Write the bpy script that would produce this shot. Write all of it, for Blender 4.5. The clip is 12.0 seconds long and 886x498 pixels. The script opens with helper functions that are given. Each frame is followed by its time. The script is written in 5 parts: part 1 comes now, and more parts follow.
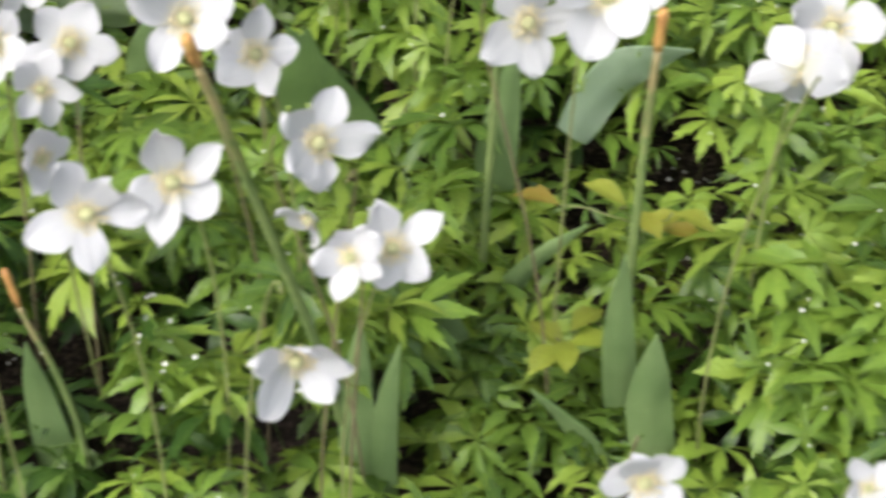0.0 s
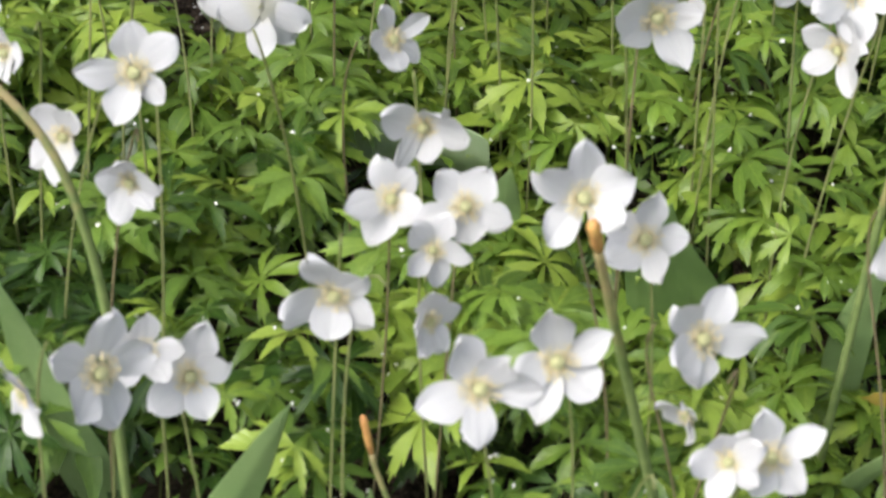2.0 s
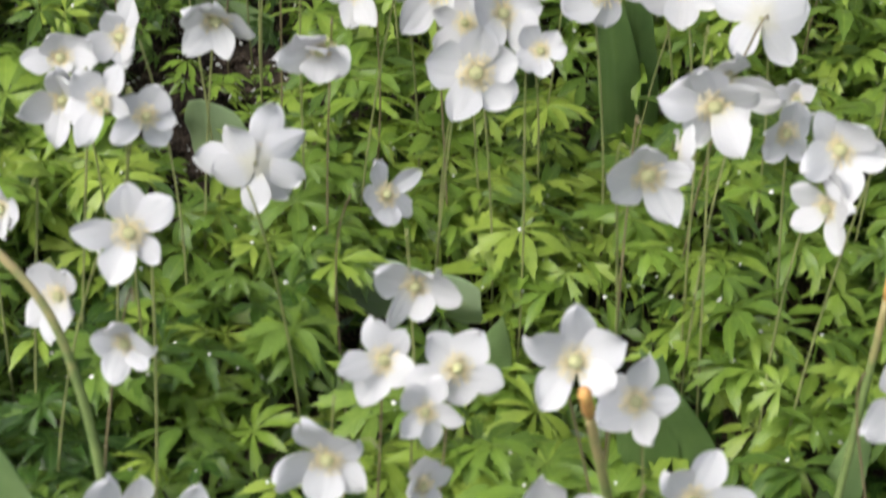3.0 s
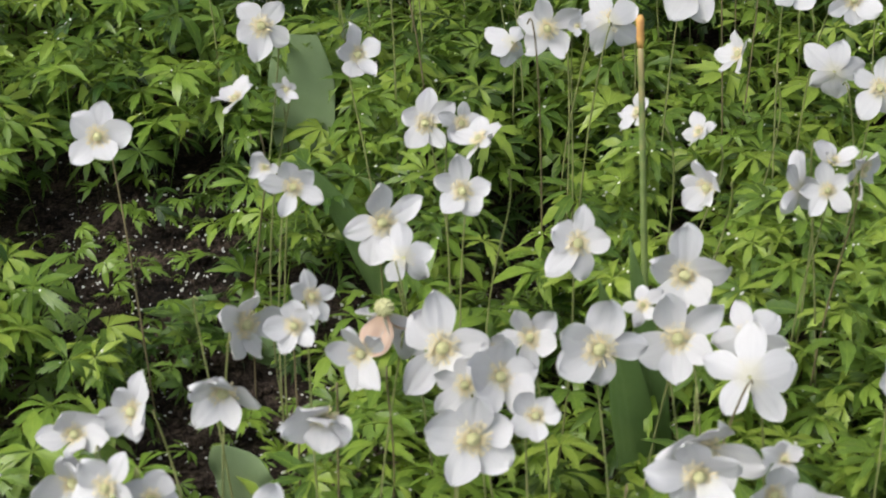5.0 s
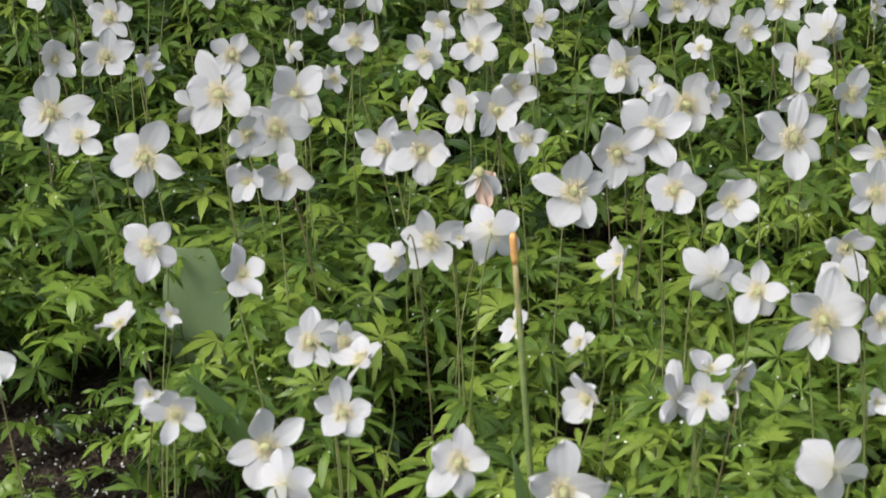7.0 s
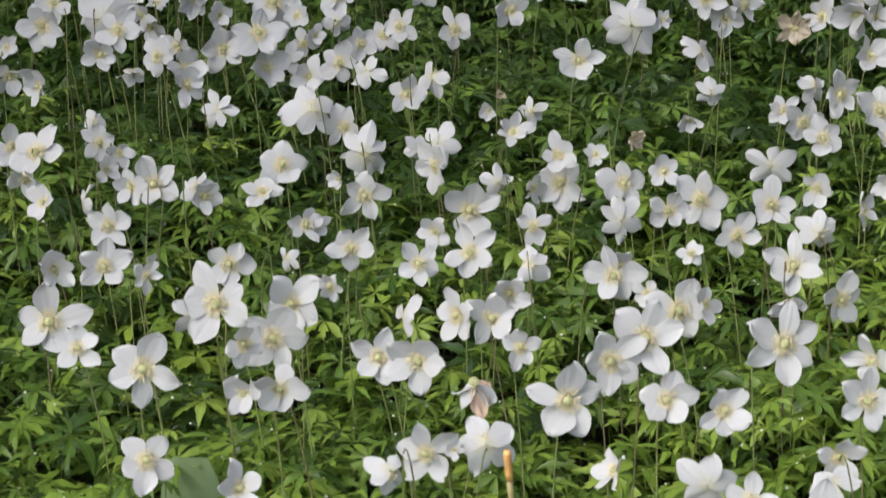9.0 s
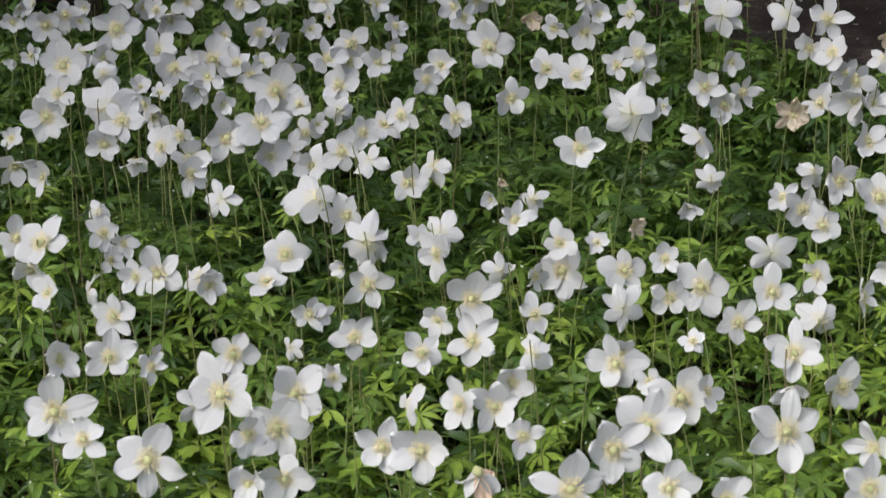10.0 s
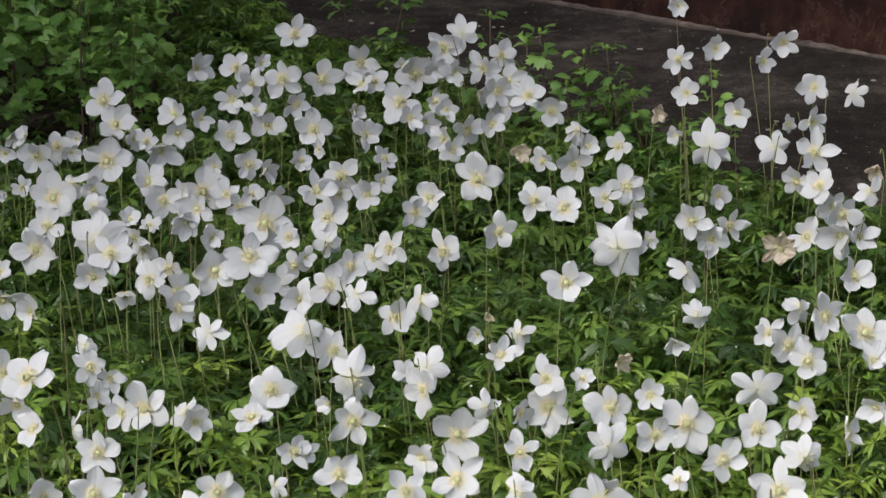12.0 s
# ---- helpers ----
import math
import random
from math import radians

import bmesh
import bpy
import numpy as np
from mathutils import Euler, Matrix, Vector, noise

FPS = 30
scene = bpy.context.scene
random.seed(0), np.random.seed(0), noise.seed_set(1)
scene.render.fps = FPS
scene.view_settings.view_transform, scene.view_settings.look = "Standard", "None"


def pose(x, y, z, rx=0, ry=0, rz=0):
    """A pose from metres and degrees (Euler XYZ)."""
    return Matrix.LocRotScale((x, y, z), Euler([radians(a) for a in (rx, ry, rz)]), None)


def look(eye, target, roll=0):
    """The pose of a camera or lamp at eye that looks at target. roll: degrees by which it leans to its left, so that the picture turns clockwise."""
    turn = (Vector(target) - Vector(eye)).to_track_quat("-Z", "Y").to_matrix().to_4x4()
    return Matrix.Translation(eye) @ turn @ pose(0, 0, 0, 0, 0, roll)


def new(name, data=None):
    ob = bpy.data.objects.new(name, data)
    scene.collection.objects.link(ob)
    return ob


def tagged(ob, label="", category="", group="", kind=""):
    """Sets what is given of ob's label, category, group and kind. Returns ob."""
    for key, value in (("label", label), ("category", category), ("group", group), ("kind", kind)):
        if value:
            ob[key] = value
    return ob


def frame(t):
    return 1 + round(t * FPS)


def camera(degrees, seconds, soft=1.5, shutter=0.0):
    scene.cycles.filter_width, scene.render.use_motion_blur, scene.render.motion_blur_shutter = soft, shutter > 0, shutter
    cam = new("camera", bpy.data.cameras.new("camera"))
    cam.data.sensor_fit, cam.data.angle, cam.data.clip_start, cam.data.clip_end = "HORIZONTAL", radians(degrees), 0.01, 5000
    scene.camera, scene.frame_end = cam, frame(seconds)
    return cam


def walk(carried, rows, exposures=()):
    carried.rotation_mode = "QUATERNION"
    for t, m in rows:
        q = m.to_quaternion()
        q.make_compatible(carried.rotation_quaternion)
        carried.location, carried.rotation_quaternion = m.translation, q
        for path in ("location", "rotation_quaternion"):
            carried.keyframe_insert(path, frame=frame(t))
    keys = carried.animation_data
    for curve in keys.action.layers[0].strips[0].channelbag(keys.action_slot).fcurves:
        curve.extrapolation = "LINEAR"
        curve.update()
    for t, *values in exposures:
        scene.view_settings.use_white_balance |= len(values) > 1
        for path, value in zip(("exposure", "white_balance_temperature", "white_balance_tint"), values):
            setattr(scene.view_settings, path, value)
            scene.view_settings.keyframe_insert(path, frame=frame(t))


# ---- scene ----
cam = camera(22.0, 12.0, soft=1.4, shutter=0.4)
cam.data.dof.use_dof, cam.data.dof.focus_distance, cam.data.dof.aperture_fstop = True, 4.0, 29.0
PATH = [
    (0, (-0.0070, 0.0093, 1.0924), (-0.1146, 1.4942, -0.2430), 0.42),
    (0.5, (-0.0333, 0.0023, 1.0955), (-0.2519, 1.4756, -0.2392), 0.90),
    (1, (-0.0587, 0.0115, 1.0948), (-0.3344, 1.4831, -0.2312), 1.66),
    (1.5, (-0.0742, 0.0189, 1.1026), (-0.3820, 1.4984, -0.2075), 2.21),
    (2, (-0.0808, 0.0209, 1.1170), (-0.4093, 1.5383, -0.1437), 2.43),
    (2.5, (-0.0811, 0.0247, 1.1272), (-0.4138, 1.5553, -0.1165), 2.32),
    (3, (-0.0845, 0.0280, 1.1446), (-0.4218, 1.6049, -0.0385), 2.65),
    (3.5, (-0.0860, 0.0227, 1.1680), (-0.4498, 1.6499, 0.0635), 2.09),
    (3.7, (-0.0882, 0.0227, 1.1797), (-0.4642, 1.6700, 0.1097), 2.20),
    (5.3, (-0.0098, 0.0611, 1.2658), (-0.4545, 1.7266, 0.2518), -0.80),
    (5.5, (0.0023, 0.0650, 1.2696), (-0.4400, 1.7363, 0.2641), -0.91),
    (6, (0.0103, 0.0701, 1.2777), (-0.4103, 1.7605, 0.2950), -1.09),
    (6.5, (0.0138, 0.0686, 1.2908), (-0.3994, 1.7843, 0.3498), -1.37),
    (7, (0.0203, 0.0740, 1.3075), (-0.3875, 1.8120, 0.4058), -1.58),
    (7.2, (0.0195, 0.0769, 1.3070), (-0.3904, 1.8217, 0.4195), -1.64),
    (8.8, (0.0307, 0.0740, 1.3441), (-0.3921, 1.8660, 0.5630), -2.06),
    (9, (0.0274, 0.0716, 1.3510), (-0.3902, 1.8718, 0.5861), -2.01),
    (9.5, (0.0249, 0.0659, 1.3612), (-0.3935, 1.8791, 0.6282), -2.03),
    (10, (0.0289, 0.0589, 1.3661), (-0.3929, 1.8848, 0.6672), -2.30),
    (10.5, (0.0309, 0.0588, 1.3810), (-0.3865, 1.8959, 0.7096), -2.19),
    (11, (0.0296, 0.0624, 1.3847), (-0.3902, 1.9086, 0.7403), -2.06),
    (11.5, (0.0319, 0.0635, 1.3807), (-0.3925, 1.9174, 0.7618), -2.17),
    (12, (0.0428, 0.0635, 1.3888), (-0.3800, 1.9236, 0.7877), -2.17),
]
walk(cam, [(t, look(eye, target, roll)) for t, eye, target, roll in PATH], [(0.0, 1.40), (1.5, 1.42), (2.5, 1.25), (3.5, 1.25), (5.5, 1.11), (7.0, 1.13), (9.5, 1.17), (12.0, 1.31)])

# ---- light: a bright overcast sky ----
SUN_ELEVATION, SUN_AZIMUTH = 52.0, 232.0
world = bpy.data.worlds.new("sky")
scene.world = world
world.use_nodes = True
wn, wl = world.node_tree.nodes, world.node_tree.links
wn.clear()
sky = wn.new("ShaderNodeTexSky")
sky.sky_type, sky.sun_disc = "NISHITA", False
sky.sun_elevation, sky.sun_rotation = radians(SUN_ELEVATION), radians(SUN_AZIMUTH)
sky.air_density, sky.dust_density, sky.ozone_density = 1.0, 4.0, 1.0
haze = wn.new("ShaderNodeHueSaturation")
haze.inputs["Saturation"].default_value = 0.45
back = wn.new("ShaderNodeBackground")
back.inputs["Strength"].default_value = 0.15
wout = wn.new("ShaderNodeOutputWorld")
wl.new(sky.outputs[0], haze.inputs["Color"])
wl.new(haze.outputs[0], back.inputs["Color"])
wl.new(back.outputs[0], wout.inputs["Surface"])

sun_data = bpy.data.lights.new("sun", "SUN")
sun_data.energy, sun_data.angle, sun_data.color = 0.9, radians(40), (1.0, 0.97, 0.92)
sun = new("sun", sun_data)
az, el = radians(SUN_AZIMUTH), radians(SUN_ELEVATION)
sun.matrix_world = look((5 * math.sin(az) * math.cos(el), 5 * math.cos(az) * math.cos(el), 5 * math.sin(el)), (0, 0, 0))


# ---- materials ----
def material(name, rough=0.6):
    m = bpy.data.materials.new(name)
    m.use_nodes = True
    nt = m.node_tree
    bsdf = nt.nodes["Principled BSDF"]
    bsdf.inputs["Roughness"].default_value = rough
    return m, nt, bsdf


def tex_noise(nt, scale, detail=4.0, rough=0.6, coord="Object"):
    tc = nt.nodes.new("ShaderNodeTexCoord")
    n = nt.nodes.new("ShaderNodeTexNoise")
    n.inputs["Scale"].default_value, n.inputs["Detail"].default_value, n.inputs["Roughness"].default_value = scale, detail, rough
    nt.links.new(tc.outputs[coord], n.inputs["Vector"])
    return n.outputs["Fac"]


def ramp(nt, fac, *stops):
    r = nt.nodes.new("ShaderNodeValToRGB")
    while len(r.color_ramp.elements) < len(stops):
        r.color_ramp.elements.new(0.5)
    for e, (p, c) in zip(r.color_ramp.elements, stops):
        e.position, e.color = p, (*c, 1)
    nt.links.new(fac, r.inputs["Fac"])
    return r.outputs["Color"]


def math_node(nt, op, a, b):
    n = nt.nodes.new("ShaderNodeMath")
    n.operation = op
    for i, v in enumerate((a, b)):
        if isinstance(v, (int, float)):
            n.inputs[i].default_value = v
        else:
            nt.links.new(v, n.inputs[i])
    return n.outputs[0]


def mix(nt, fac, a, b, mode="MIX"):
    n = nt.nodes.new("ShaderNodeMix")
    n.data_type, n.blend_type = "RGBA", mode
    for key, v in ((0, fac), (6, a), (7, b)):
        if isinstance(v, (int, float)):
            n.inputs[key].default_value = v
        elif isinstance(v, tuple):
            n.inputs[key].default_value = (*v, 1)
        else:
            nt.links.new(v, n.inputs[key])
    return n.outputs[2]


def bump(nt, bsdf, height, strength=0.3, distance=0.002):
    b = nt.nodes.new("ShaderNodeBump")
    b.inputs["Strength"].default_value, b.inputs["Distance"].default_value = strength, distance
    nt.links.new(height, b.inputs["Height"])
    nt.links.new(b.outputs[0], bsdf.inputs["Normal"])


def thin(nt, bsdf, colour, share):
    """Lets part of the light through a petal or leaf."""
    t = nt.nodes.new("ShaderNodeBsdfTranslucent")
    m = nt.nodes.new("ShaderNodeMixShader")
    m.inputs[0].default_value = share
    nt.links.new(colour, t.inputs["Color"])
    nt.links.new(bsdf.outputs[0], m.inputs[1])
    nt.links.new(t.outputs[0], m.inputs[2])
    nt.links.new(m.outputs[0], nt.nodes["Material Output"].inputs["Surface"])


def leaf_material(name, dark, mid, light, share=0.3, rough=0.32, spread=0.65):
    m, nt, bsdf = material(name, rough)
    bsdf.inputs["Specular IOR Level"].default_value = 0.45
    geo = nt.nodes.new("ShaderNodeNewGeometry")
    info = nt.nodes.new("ShaderNodeObjectInfo")
    rnd = math_node(nt, "FRACT", math_node(nt, "ADD", geo.outputs["Random Per Island"], info.outputs["Random"]), 0.0)
    patch = tex_noise(nt, 2.2, 2.0)
    grain = tex_noise(nt, 160.0, 3.0)
    f = math_node(nt, "ADD", math_node(nt, "MULTIPLY", rnd, spread), math_node(nt, "MULTIPLY", patch, 1.0 - spread))
    f = math_node(nt, "ADD", f, math_node(nt, "MULTIPLY", math_node(nt, "SUBTRACT", grain, 0.5), 0.35))
    c = ramp(nt, f, (0.08, dark), (0.5, mid), (0.92, light))
    uv = nt.nodes.new("ShaderNodeSeparateXYZ")
    tc = nt.nodes.new("ShaderNodeTexCoord")
    nt.links.new(tc.outputs["UV"], uv.inputs[0])
    slant = math_node(nt, "SUBTRACT", uv.outputs[1], math_node(nt, "MULTIPLY", uv.outputs[0], 0.28))
    ribs = math_node(nt, "SINE", math_node(nt, "MULTIPLY", slant, 46.0), 0.0)
    rib = math_node(nt, "LESS_THAN", uv.outputs[0], 0.07)
    c = mix(nt, math_node(nt, "MULTIPLY", rib, 0.35), c, light)
    nt.links.new(c, bsdf.inputs["Base Color"])
    height = math_node(nt, "SUBTRACT", math_node(nt, "ADD", math_node(nt, "MULTIPLY", ribs, 0.2), math_node(nt, "ADD", grain, math_node(nt, "MULTIPLY", tex_noise(nt, 55.0, 2.0), 2.5))), rib)
    bump(nt, bsdf, height, 0.5, 0.0008)
    thin(nt, bsdf, mix(nt, 0.35, c, (0.24, 0.37, 0.03)), share)
    return m


LEAF = leaf_material("anemone_leaf", (0.042, 0.092, 0.020), (0.164, 0.270, 0.038), (0.320, 0.42, 0.068))
# Darker, deeper copy of the anemone leaf green, with shade painted into it.
DEEP_SHADED_LEAF = leaf_material("deep_green_shaded_leaf", (0.011, 0.031, 0.0078), (0.044, 0.098, 0.017), (0.18, 0.285, 0.050))
TALL_LEAF = leaf_material("tall_plant_leaf", (0.055, 0.12, 0.03), (0.13, 0.245, 0.056), (0.24, 0.385, 0.09))
WEED_LEAF = leaf_material("weed_leaf", (0.06, 0.12, 0.02), (0.13, 0.24, 0.035), (0.24, 0.36, 0.05))
YELLOW_SHOOT_LEAF = leaf_material("yellow_shoot_leaf", (0.17, 0.19, 0.028), (0.24, 0.28, 0.035), (0.29, 0.37, 0.05))
SHOOT_LEAF = leaf_material("shoot_leaf", (0.27, 0.15, 0.035), (0.27, 0.27, 0.038), (0.28, 0.36, 0.05))


def tulip_leaf_material(name, dark, light):
    m, nt, bsdf = material(name, 0.36)
    tc = nt.nodes.new("ShaderNodeTexCoord")
    w = nt.nodes.new("ShaderNodeTexWave")
    w.bands_direction = "X"
    w.inputs["Scale"].default_value, w.inputs["Distortion"].default_value, w.inputs["Detail"].default_value = 15.0, 0.8, 3.0
    nt.links.new(tc.outputs["UV"], w.inputs["Vector"])
    blotch = tex_noise(nt, 22.0, 4.0)
    f = math_node(nt, "ADD", math_node(nt, "MULTIPLY", w.outputs["Fac"], 0.32), math_node(nt, "MULTIPLY", blotch, 0.9))
    c = ramp(nt, f, (0.2, dark), (0.85, light))
    nt.links.new(c, bsdf.inputs["Base Color"])
    bump(nt, bsdf, math_node(nt, "ADD", w.outputs["Fac"], math_node(nt, "MULTIPLY", tex_noise(nt, 35.0, 2.0), 3.0)), 0.55, 0.0014)
    thin(nt, bsdf, mix(nt, 0.4, c, (0.22, 0.36, 0.08)), 0.28)
    return m


TULIP_LEAF = tulip_leaf_material("tulip_leaf", (0.165, 0.29, 0.10), (0.37, 0.51, 0.21))
TULIP_DARK = tulip_leaf_material("tulip_leaf_dark", (0.09, 0.185, 0.055), (0.23, 0.36, 0.115))
TULIP_WORN = tulip_leaf_material("tulip_leaf_worn", (0.25, 0.36, 0.17), (0.38, 0.50, 0.27))
TULIP_PALE = tulip_leaf_material("tulip_leaf_pale", (0.22, 0.33, 0.20), (0.36, 0.48, 0.30))


def petal_material(name, base, tint, heart, share=0.5):
    m, nt, bsdf = material(name, 0.7)
    bsdf.inputs["Specular IOR Level"].default_value = 0.18
    tc = nt.nodes.new("ShaderNodeTexCoord")
    uv = nt.nodes.new("ShaderNodeSeparateXYZ")
    nt.links.new(tc.outputs["UV"], uv.inputs[0])
    mp = nt.nodes.new("ShaderNodeMapping")
    mp.inputs["Scale"].default_value = (9.0, 0.9, 1.0)
    nt.links.new(tc.outputs["UV"], mp.inputs["Vector"])
    vein = nt.nodes.new("ShaderNodeTexNoise")
    vein.inputs["Scale"].default_value, vein.inputs["Detail"].default_value, vein.inputs["Roughness"].default_value = 1.0, 4.0, 0.65
    nt.links.new(mp.outputs[0], vein.inputs["Vector"])
    soft = tex_noise(nt, 60.0, 3.0)
    f = math_node(nt, "ADD", math_node(nt, "MULTIPLY", vein.outputs["Fac"], 0.7), math_node(nt, "MULTIPLY", soft, 0.3))
    c = ramp(nt, f, (0.35, tint), (0.58, base))
    c = mix(nt, ramp(nt, uv.outputs[1], (0.10, (0.55, 0.55, 0.55)), (0.36, (0, 0, 0))), c, heart)
    nt.links.new(c, bsdf.inputs["Base Color"])
    bump(nt, bsdf, f, 0.45, 0.0007)
    thin(nt, bsdf, c, share)
    return m


PETAL = petal_material("white_petal", (0.735, 0.735, 0.745), (0.675, 0.675, 0.69), (0.70, 0.68, 0.52))
PETAL_PEACH = petal_material("peach_petal", (0.80, 0.66, 0.55), (0.75, 0.54, 0.42), (0.76, 0.58, 0.42))
PETAL_OLD = petal_material("withered_petal", (0.74, 0.68, 0.58), (0.58, 0.46, 0.34), (0.62, 0.50, 0.32))


def plain_material(name, dark, light, scale=80.0, rough=0.6, depth=0.001):
    m, nt, bsdf = material(name, rough)
    n = tex_noise(nt, scale, 5.0)
    nt.links.new(ramp(nt, n, (0.3, dark), (0.7, light)), bsdf.inputs["Base Color"])
    bump(nt, bsdf, n, 0.5, depth)
    return m


PISTIL = plain_material("pistil", (0.46, 0.47, 0.22), (0.64, 0.63, 0.37), 900.0)
STAMEN = plain_material("stamen", (0.82, 0.69, 0.38), (0.90, 0.83, 0.60), 700.0)
STEM = plain_material("green_stem", (0.12, 0.145, 0.045), (0.25, 0.26, 0.10), 22.0)
RED_STEM = plain_material("brownish_stem", (0.105, 0.085, 0.042), (0.20, 0.165, 0.085), 22.0)
DARK_STEM = plain_material("dark_stem", (0.045, 0.025, 0.018), (0.10, 0.065, 0.04), 40.0)
def tulip_stem_material():
    """Green at the foot, drying to tan at the top."""
    m, nt, bsdf = material("tulip_stem", 0.55)
    tc = nt.nodes.new("ShaderNodeTexCoord")
    xyz = nt.nodes.new("ShaderNodeSeparateXYZ")
    nt.links.new(tc.outputs["Generated"], xyz.inputs[0])
    n = tex_noise(nt, 60.0, 4.0)
    up = ramp(nt, math_node(nt, "ADD", xyz.outputs[2], math_node(nt, "MULTIPLY", math_node(nt, "SUBTRACT", n, 0.5), 0.5)), (0.8, (0, 0, 0)), (1.25, (1, 1, 1)))
    green = ramp(nt, n, (0.3, (0.12, 0.175, 0.055)), (0.7, (0.21, 0.27, 0.09)))
    nt.links.new(mix(nt, up, green, (0.35, 0.28, 0.13)), bsdf.inputs["Base Color"])
    bump(nt, bsdf, n, 0.4, 0.001)
    return m


TULIP_STEM = tulip_stem_material()
DRY_TIP = plain_material("dry_tip", (0.40, 0.17, 0.06), (0.70, 0.42, 0.13), 90.0)
MORTAR = plain_material("mortar", (0.03, 0.022, 0.018), (0.17, 0.13, 0.11), 16.0, 0.9, 0.004)
GRIT = plain_material("grit", (0.16, 0.14, 0.12), (0.42, 0.39, 0.35), 300.0)
SPECK = plain_material("white_speck", (0.62, 0.62, 0.58), (0.80, 0.80, 0.78), 300.0)


def soil_material():
    m, nt, bsdf = material("soil", 0.95)
    bsdf.inputs["Specular IOR Level"].default_value = 0.2
    coarse, fine = tex_noise(nt, 14.0, 6.0, 0.7), tex_noise(nt, 210.0, 8.0, 0.8)
    f = math_node(nt, "ADD", math_node(nt, "MULTIPLY", coarse, 0.45), math_node(nt, "MULTIPLY", fine, 0.55))
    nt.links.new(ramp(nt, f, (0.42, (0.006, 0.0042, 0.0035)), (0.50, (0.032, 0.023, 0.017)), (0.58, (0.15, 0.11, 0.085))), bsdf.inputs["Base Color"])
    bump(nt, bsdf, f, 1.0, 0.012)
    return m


def asphalt_material():
    m, nt, bsdf = material("asphalt", 0.95)
    bsdf.inputs["Specular IOR Level"].default_value = 0.12
    coarse, mid, fine = tex_noise(nt, 1.6, 5.0, 0.6), tex_noise(nt, 14.0, 8.0, 0.75), tex_noise(nt, 150.0, 8.0, 0.9)
    f = math_node(nt, "ADD", math_node(nt, "MULTIPLY", coarse, 0.2), math_node(nt, "ADD", math_node(nt, "MULTIPLY", mid, 0.25), math_node(nt, "MULTIPLY", fine, 0.5)))
    c = ramp(nt, f, (0.40, (0.011, 0.0088, 0.0077)), (0.475, (0.030, 0.0245, 0.0213)), (0.545, (0.115, 0.095, 0.083)))
    dust = ramp(nt, tex_noise(nt, 95.0, 4.0, 0.7), (0.66, (0, 0, 0)), (0.74, (1, 1, 1)))
    nt.links.new(mix(nt, dust, c, (0.13, 0.12, 0.11)), bsdf.inputs["Base Color"])
    bump(nt, bsdf, f, 1.0, 0.008)
    return m


def wall_material():
    m, nt, bsdf = material("maroon_wall", 0.8)
    bsdf.inputs["Specular IOR Level"].default_value = 0.15
    coarse, fine = tex_noise(nt, 5.0, 10.0, 0.75), tex_noise(nt, 60.0, 6.0, 0.7)
    tc, mp = nt.nodes.new("ShaderNodeTexCoord"), nt.nodes.new("ShaderNodeMapping")
    mp.inputs["Scale"].default_value = (14.0, 14.0, 1.6)
    nt.links.new(tc.outputs["Object"], mp.inputs["Vector"])
    drip = nt.nodes.new("ShaderNodeTexNoise")
    drip.inputs["Scale"].default_value, drip.inputs["Detail"].default_value, drip.inputs["Roughness"].default_value = 1.0, 5.0, 0.6
    nt.links.new(mp.outputs[0], drip.inputs["Vector"])
    f = math_node(nt, "ADD", math_node(nt, "MULTIPLY", coarse, 0.6), math_node(nt, "MULTIPLY", drip.outputs["Fac"], 0.4))
    c = ramp(nt, f, (0.41, (0.010, 0.0055, 0.0042)), (0.51, (0.026, 0.0105, 0.0075)), (0.62, (0.058, 0.024, 0.0165)))
    chips = ramp(nt, tex_noise(nt, 22.0, 8.0, 0.8), (0.63, (0, 0, 0)), (0.68, (1, 1, 1)))
    cracks = ramp(nt, math_node(nt, "ABSOLUTE", math_node(nt, "SUBTRACT", tex_noise(nt, 2.6, 9.0, 0.7), 0.52), 0.0), (0.002, (0.3, 0.3, 0.3)), (0.006, (0, 0, 0)))
    c = mix(nt, chips, c, (0.12, 0.075, 0.058))
    nt.links.new(mix(nt, cracks, c, (0.16, 0.10, 0.08)), bsdf.inputs["Base Color"])
    bump(nt, bsdf, math_node(nt, "ADD", fine, coarse), 0.6, 0.004)
    return m


SOIL, ASPHALT, WALL = soil_material(), asphalt_material(), wall_material()


# ---- mesh helpers ----
def mesh_from(name, verts, faces, mat, smooth=True, uvs=None):
    me = bpy.data.meshes.new(name)
    me.from_pydata([tuple(v) for v in verts], [], [tuple(f) for f in faces])
    if uvs is not None:
        layer = me.uv_layers.new(name="UVMap")
        idx = np.empty(len(me.loops), dtype=np.int32)
        me.loops.foreach_get("vertex_index", idx)
        layer.data.foreach_set("uv", np.asarray(uvs, dtype=np.float32)[idx].ravel())
    me.polygons.foreach_set("use_smooth", np.full(len(me.polygons), smooth))
    me.materials.append(mat)
    me.update()
    return me


def part(name, mesh, parent, label="", basis=None):
    """Links a mesh as one part of a thing."""
    ob = new(name, mesh)
    ob.parent = parent
    if basis is not None:
        ob.matrix_basis = basis
    return tagged(ob, label) if label else ob


def thing(name, place, label, category, group=""):
    ob = new(name)
    ob.empty_display_size = 0.02
    ob.matrix_basis = Matrix.Translation(place)
    return tagged(ob, label, category, group)


def bezier(p0, p1, p2, p3, n):
    t = np.linspace(0, 1, n)[:, None]
    return (1 - t) ** 3 * p0 + 3 * (1 - t) ** 2 * t * p1 + 3 * (1 - t) * t * t * p2 + t**3 * p3


